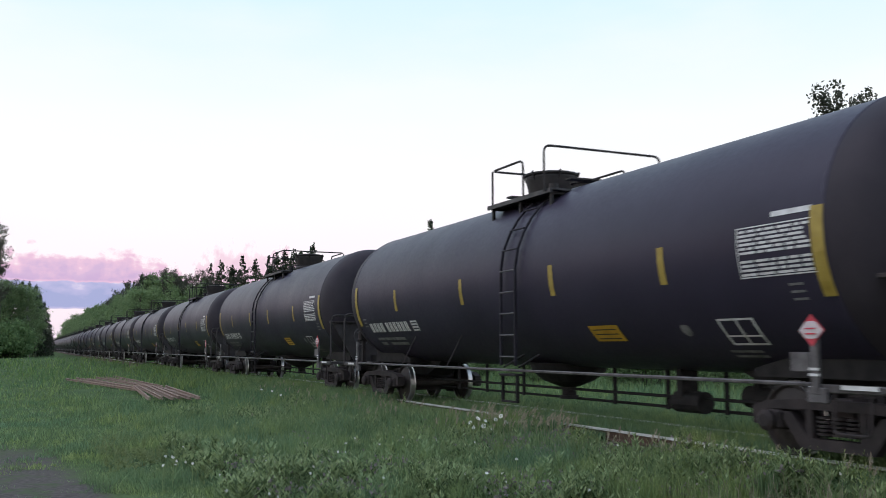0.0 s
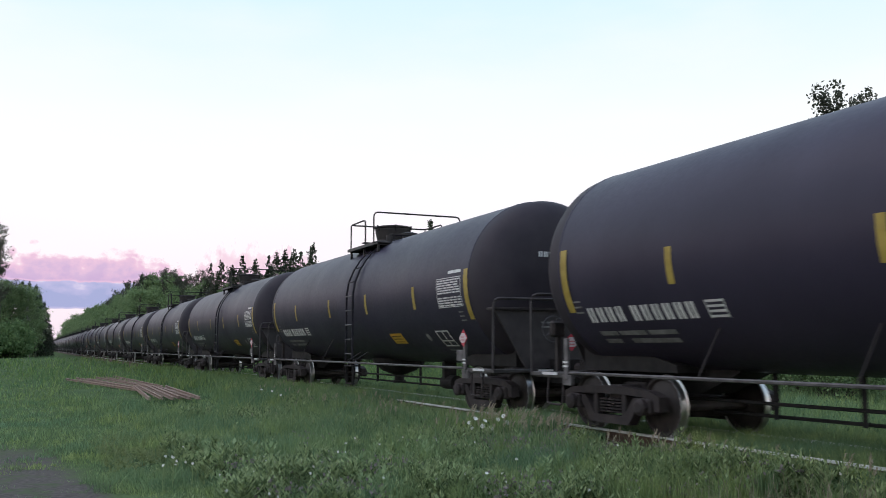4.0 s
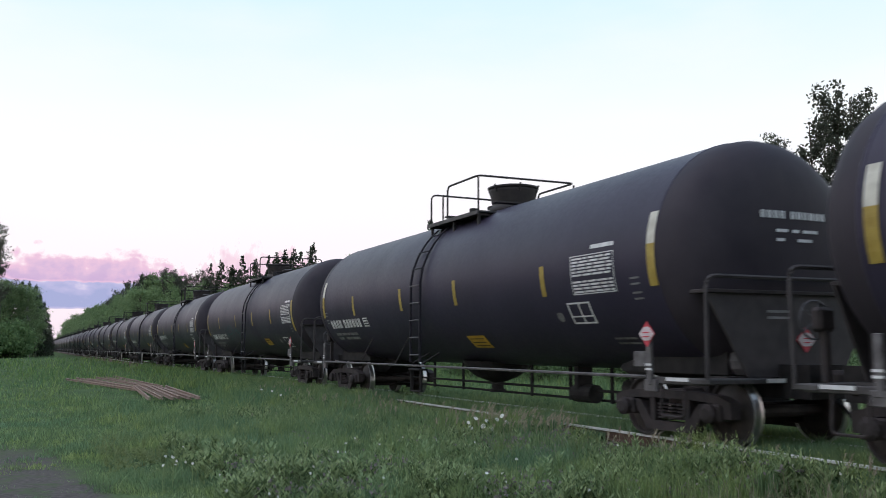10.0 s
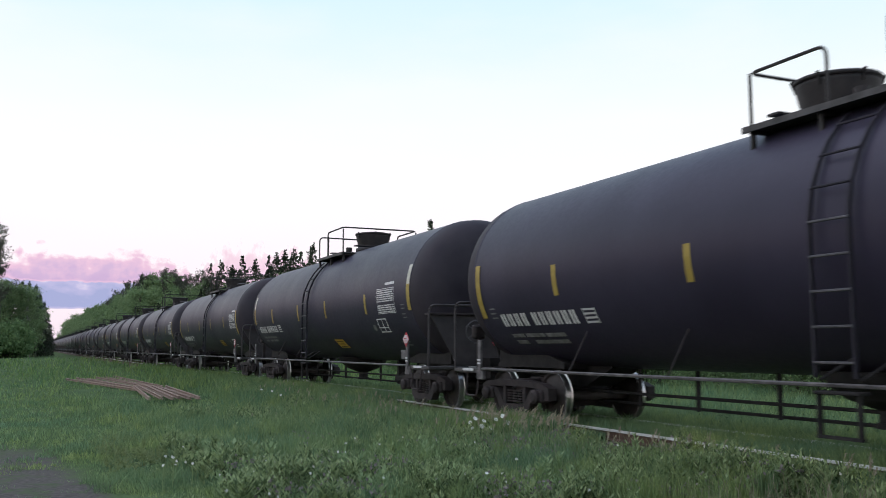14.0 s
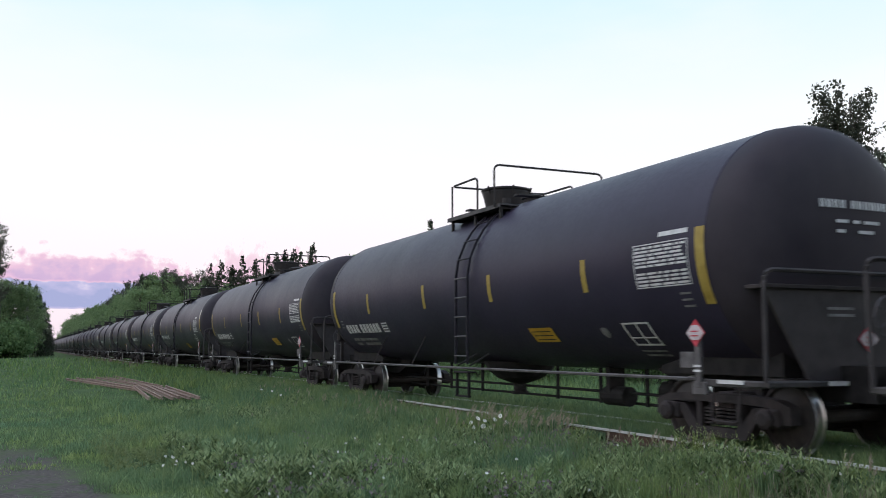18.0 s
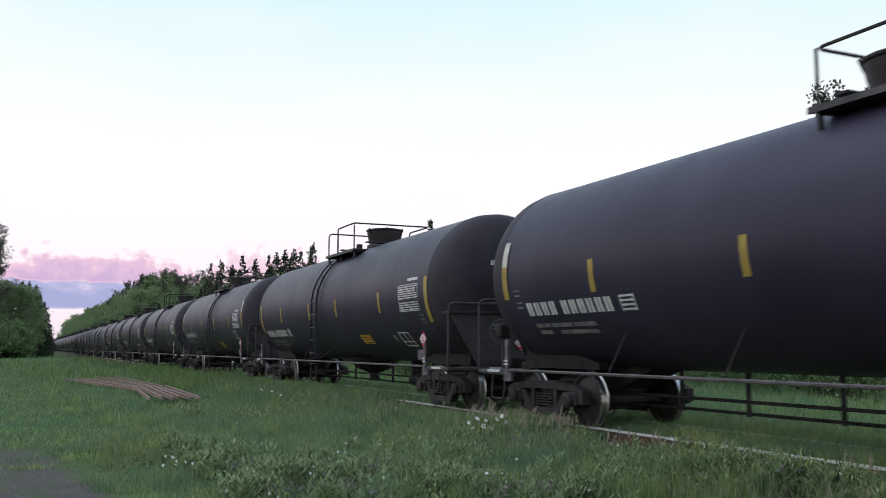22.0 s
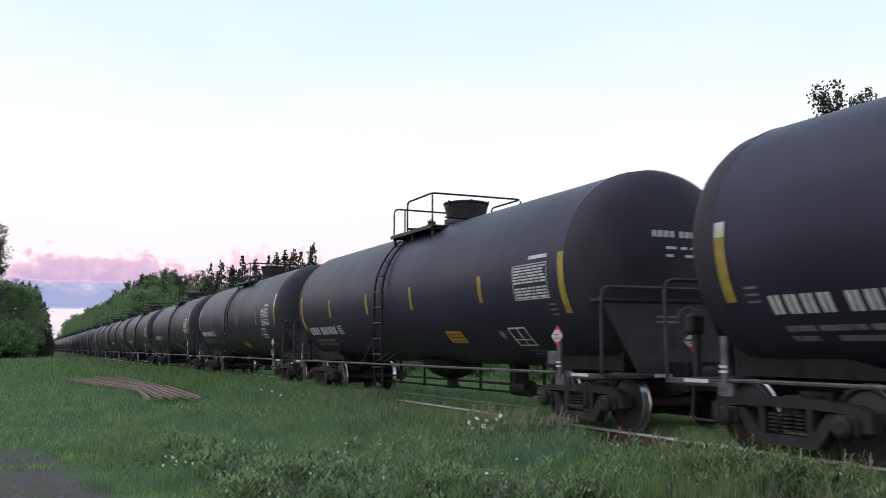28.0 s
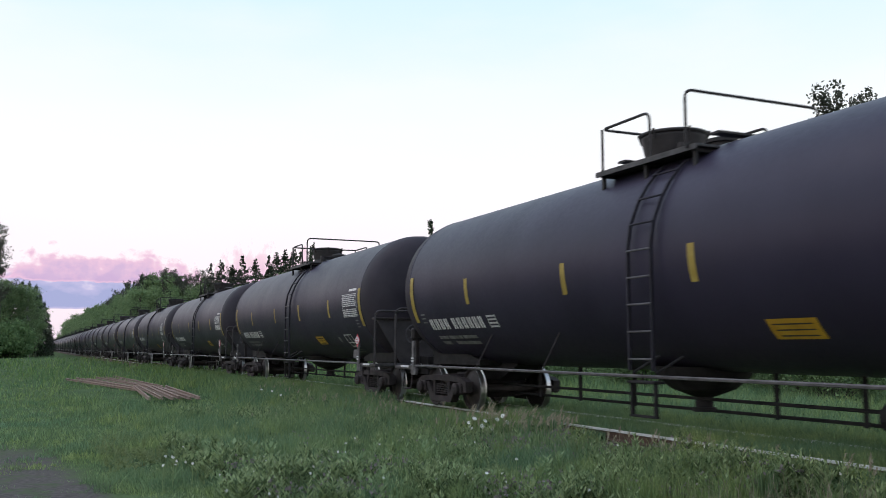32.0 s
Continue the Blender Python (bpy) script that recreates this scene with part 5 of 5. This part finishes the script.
def spread(n, x0, x1, y0, y1, h0, h1, seed):
    rng = np.random.default_rng(seed)
    return [(rng.uniform(x0, x1), rng.uniform(y0, y1), rng.uniform(h0, h1)) for _ in range(n)]


def patchy(n, x0, x1, d0, d1, h0, h1, seed, least=0.5, scale=0.9):
    """Spots on a belt that runs across the meadow, gathered in patches; d0 and d1 bound its depth."""
    rng = np.random.default_rng(seed)
    x, dep, h = rng.uniform(x0, x1, n), rng.uniform(d0, d1, n), rng.uniform(h0, h1, n)
    y = dep - 0.45 * x
    f = 0.65 * value_noise(x, y, scale, seed) + 0.35 * value_noise(x, y, scale * 3.1, seed + 1)
    keep = (f > least) & (y > 5.0) & (rng.uniform(0, 1, n) < np.clip((d1 - dep + 1.2 * (f - 0.5) * (d1 - d0)) / (0.4 * (d1 - d0)), 0, 1))
    h = h * np.clip(0.55 + 2.2 * (f - least), 0.5, 1.15)
    return list(zip(x[keep], y[keep], h[keep]))


weed_plants("weeds", patchy(6200, 1.9, 7.5, 9.8, 15.6, 0.18, 0.42, 71, 0.44, 1.5) + patchy(1500, 3.0, 7.6, 15.4, 24.0, 0.2, 0.42, 73, 0.5) + spread(300, 6.9, 7.7, 6.0, 11.5, 0.12, 0.28, 3)
            + spread(200, 6.2, 7.6, 20.0, 34.0, 0.2, 0.42, 11) + spread(300, 7.9, 10.6, 8.0, 26.0, 0.06, 0.20, 4), M_WEED, "leafy green weeds in the meadow", 0.12, 3, (0.3, 1.5), 0.16)
weed_plants("broad_weeds", patchy(520, 2.0, 7.4, 10.0, 15.0, 0.18, 0.38, 75, 0.47, 1.7), M_DOCK, "broad green weed leaves in the meadow", 0.15, 77, (0.4, 1.6), 0.2)
weed_plants("bank_weeds", spread(1100, 9.9, 14.5, 9.0, 40.0, 0.15, 0.42, 5), M_LEAF2, "leafy weeds beyond the track", 0.12, 6)
weed_plants("dock_plants", [(2.42, 12.9, 0.38), (2.60, 12.7, 0.34), (2.9, 11.8, 0.36), (2.2, 12.4, 0.30), (3.1, 12.6, 0.30), (3.4, 11.4, 0.34), (2.75, 12.2, 0.36), (3.0, 10.9, 0.30), (3.7, 10.6, 0.30)], M_DOCK,
            "broad-leaved dock plants in the grass", 0.22, 8, (0.6, 1.7), 0.2)
weed_plants("yellow_weeds", patchy(1500, 1.0, 3.1, 13.0, 18.0, 0.06, 0.17, 61, 0.42, 1.2) + spread(160, 2.4, 3.6, 17.0, 21.0, 0.06, 0.14, 62), M_HERB, "low yellow-green weeds beside the worn track", 0.075, 63)
weed_plants("low_weeds", spread(600, 4.4, 7.1, 5.6, 9.2, 0.10, 0.24, 64) + spread(3200, 1.4, 8.0, 6.5, 14.0, 0.05, 0.16, 21) + spread(1500, 1.6, 7.0, 14.0, 26.0, 0.06, 0.2, 22), M_WEED, "low leafy weeds in the meadow", 0.055, 23)
weed_plants("bank_herbs", spread(80, 7.15, 7.65, 8.1, 9.0, 0.28, 0.54, 31) + spread(60, 7.2, 7.7, 6.0, 7.4, 0.24, 0.46, 32) + spread(30, 7.3, 7.8, 11.4, 12.0, 0.26, 0.40, 33) + spread(50, 7.1, 7.6, 7.4, 8.0, 0.22, 0.44, 34)
            + spread(90, 7.0, 7.7, 12.2, 14.6, 0.25, 0.36, 35), M_HERB, "tall yellow-green weeds at the foot of the bank", 0.055, 36, (0.5, 1.6))


def flower_heads(name, spots, mat, size, label, category, seed):
    """Small round heads on the weeds, each of a few crossed petals."""
    rng = np.random.default_rng(seed)
    c = np.repeat(np.array([(x, y, float(height_field(np.array([x]), np.array([y]))[0]) + h) for x, y, h in spots]), 4, axis=0)
    c += rng.normal(0, size * 0.22, c.shape)
    return tagged(new(name, leaf_mesh(name, c, size, mat, rng, 0.0, 1.1)), label, category, kind="stuff")


flower_heads("clover", patchy(3000, 2.1, 7.5, 10.0, 14.6, 0.18, 0.32, 81, 0.45, 1.3) + patchy(420, 4.0, 7.2, 14.6, 18.0, 0.22, 0.36, 83, 0.52, 1.3), M_CLOVER, 0.027,
             "dull purple clover flowers among the grass", "clover", 85)
flower_heads("white_clover", patchy(110, 1.7, 7.7, 9.8, 14.5, 0.22, 0.34, 87, 0.42), M_PETAL, 0.026, "small white flower heads among the weeds", "flowers", 89)


def seed_stalks(spots, seed=41):
    """Thin stems that end in loose brown seed heads."""
    rng = np.random.default_rng(seed)
    bm = bmnew()
    for x, y, h in spots:
        g = float(height_field(np.array([x]), np.array([y]))[0])
        lean = Vector((rng.normal(0, 0.10), rng.normal(0, 0.10), 1.0)) * h
        foot = Vector((x, y, g))
        w = Vector((0.9, -0.42, 0)) * 0.003
        bm.faces.new([bm.verts.new(v) for v in (foot - w, foot + w, foot + lean + w * 0.4, foot + lean - w * 0.4)])
        for k in range(26):
            f = k / 26
            c = foot + lean * (0.72 + 0.30 * f) + Vector((0.9, -0.42, -0.3)) * 0.10 * f * f * h
            d = Vector((rng.normal(0.5, 0.6), rng.normal(-0.2, 0.6), rng.uniform(0.6, 1.6))).normalized() * 0.042 * (1.35 - 0.9 * f)
            s = d.cross(Vector((rng.normal(), rng.normal(), rng.normal()))).normalized() * 0.006
            bm.faces.new([bm.verts.new(v) for v in (c - s * 0.4, c + d * 0.5 + s, c + d, c + d * 0.5 - s)])
    ob = mesh_object("seed_stalks", bm, M_STRAW)
    return tagged(ob, "brown grass stalks with loose seed heads", "grass", kind="stuff")


seed_stalks(spread(85, 6.8, 7.7, 11.6, 14.4, 0.34, 0.56, 51) + spread(26, 6.0, 7.4, 13.0, 18.0, 0.34, 0.50, 58) + spread(9, 7.0, 7.7, 9.2, 11.0, 0.28, 0.42, 52) + spread(14, 6.9, 7.6, 7.6, 9.2, 0.30, 0.46, 53) + spread(8, 7.2, 7.7, 6.0, 6.9, 0.30, 0.46, 57) + spread(60, 6.4, 7.7, 14.0, 30.0, 0.28, 0.46, 54) + spread(20, 4.0, 6.8, 9.0, 22.0, 0.22, 0.36, 55))


# ---------- pink evening clouds far behind ----------
def cloud_material(name, warm, cool, seed, lo, hi):
    m = bpy.data.materials.new(name)
    m.use_nodes = True
    n, l = m.node_tree.nodes, m.node_tree.links
    n.clear()
    out, em, tr, ms = n.new("ShaderNodeOutputMaterial"), n.new("ShaderNodeEmission"), n.new("ShaderNodeBsdfTransparent"), n.new("ShaderNodeMixShader")
    co, sep = n.new("ShaderNodeTexCoord"), n.new("ShaderNodeSeparateXYZ")
    l.new(co.outputs["UV"], sep.inputs[0])
    mp, nz = n.new("ShaderNodeMapping"), n.new("ShaderNodeTexNoise")
    mp.inputs["Location"].default_value, mp.inputs["Scale"].default_value = (seed, 0, 0), (8.0, 2.2, 1)
    nz.inputs["Scale"].default_value, nz.inputs["Detail"].default_value = 1.7, 6
    l.new(co.outputs["UV"], mp.inputs[0])
    l.new(mp.outputs[0], nz.inputs[0])
    up = span(n, l, sep.outputs["Y"], 0.15, 1.0, 0.36, -0.34)
    lowfade = span(n, l, sep.outputs["Y"], 0.0, 0.07, -0.5, 0.0)
    ends = span(n, l, sep.outputs["X"], 0.0, 0.15, -0.4, 0.0)
    ends2 = span(n, l, sep.outputs["X"], 0.75, 1.0, 0.0, -0.4)
    total = nz.outputs[0]
    for v in (up, lowfade, ends, ends2):
        k = n.new("ShaderNodeMath")
        l.new(total, k.inputs[0])
        l.new(v, k.inputs[1])
        total = k.outputs[0]
    dens = span(n, l, total, lo, hi, 0.0, 0.9)
    l.new(ramp(n, l, span(n, l, total, lo, hi + 0.25), [(0.0, warm), (1.0, cool)]), em.inputs[0])
    l.new(dens, ms.inputs[0])
    l.new(tr.outputs[0], ms.inputs[1])
    l.new(em.outputs[0], ms.inputs[2])
    l.new(ms.outputs[0], out.inputs[0])
    return m


def cloud_sheet(name, az0, az1, e0, e1, dist, mat):
    """A far sheet of cloud between two bearings and two elevations, in degrees from the track's line."""
    bm = bmnew()
    uv = bm.loops.layers.uv.new("UVMap")
    n, cols = 16, []
    for k in range(n + 1):
        a = radians(az0 + (az1 - az0) * k / n)
        cols.append([bm.verts.new((dist * math.sin(a), dist * math.cos(a), EYE[2] + dist * math.tan(radians(e)))) for e in (e0, e1)])
    for k in range(n):
        f = bm.faces.new((cols[k][0], cols[k + 1][0], cols[k + 1][1], cols[k][1]))
        for lp, c in zip(f.loops, ((k / n, 0), ((k + 1) / n, 0), ((k + 1) / n, 1), (k / n, 1))):
            lp[uv].uv = c
    ob = mesh_object(name, bm, mat)
    ob.visible_shadow = False
    return tagged(ob, "pink and lilac evening cloud bank low over the horizon", "cloud", kind="structure")


CLOUD = cloud_sheet("backdrop_cloud", -3.0, 9.0, 3.80, 6.5, 2900, cloud_material("pink_cloud", (1.0, 0.62, 0.76), (0.66, 0.46, 0.70), 3.1, 0.42, 0.60))
PLUME = cloud_sheet("backdrop_plume", 8.5, 17, 3.6, 7.4, 2950, cloud_material("rose_cloud", (1.0, 0.76, 0.86), (0.86, 0.60, 0.74), 11.3, 0.44, 0.60))
LOW = cloud_sheet("backdrop_low_cloud", -10, 10, 2.25, 4.9, 3100, cloud_material("lilac_cloud", (0.62, 0.56, 0.84), (0.34, 0.39, 0.68), 7.7, 0.26, 0.46))


# ---------- what moves ----------
def motions():
    drop = 0.0015
    for i, car in CARS.items():
        y0 = car_y(i)
        walk(car, [(t, pose(TRACK, y0 - SPEED * t + drop * t * t, 0)) for t in (0.0, 8.0, 16.0, 24.0, 32.0)])
    sets = [o for car in CARS.values() for o in car.children_recursive if o.name.startswith("wheelset")]
    turn = math.degrees(SPEED / WHEEL_R)
    walk(sets[0], [(k / FPS, pose(0, 0, 0, turn * k / FPS)) for k in range(32 * FPS + 1)])
    keys = sets[0].animation_data
    for ws in sets[1:]:
        ws.rotation_mode = "QUATERNION"
        data = ws.animation_data_create()
        data.action = keys.action
        data.action_slot = keys.action_slot
    for k, d in enumerate(DAISIES[:9]):
        at = d.location.copy()
        walk(d, [(t, pose(*at, 3 * math.sin(1.7 * t + k), 4 * math.sin(1.1 * t + 0.6 * k))) for t in range(0, 33, 1)])
    side = Vector((math.cos(radians(5)), -math.sin(radians(5)), 0))
    for ob, far in ((CLOUD, 58.0), (PLUME, 60.0), (LOW, 30.0)):
        walk(ob, [(0.0, Matrix.Translation((0, 0, 0))), (32.0, Matrix.Translation(side * far))])


motions()
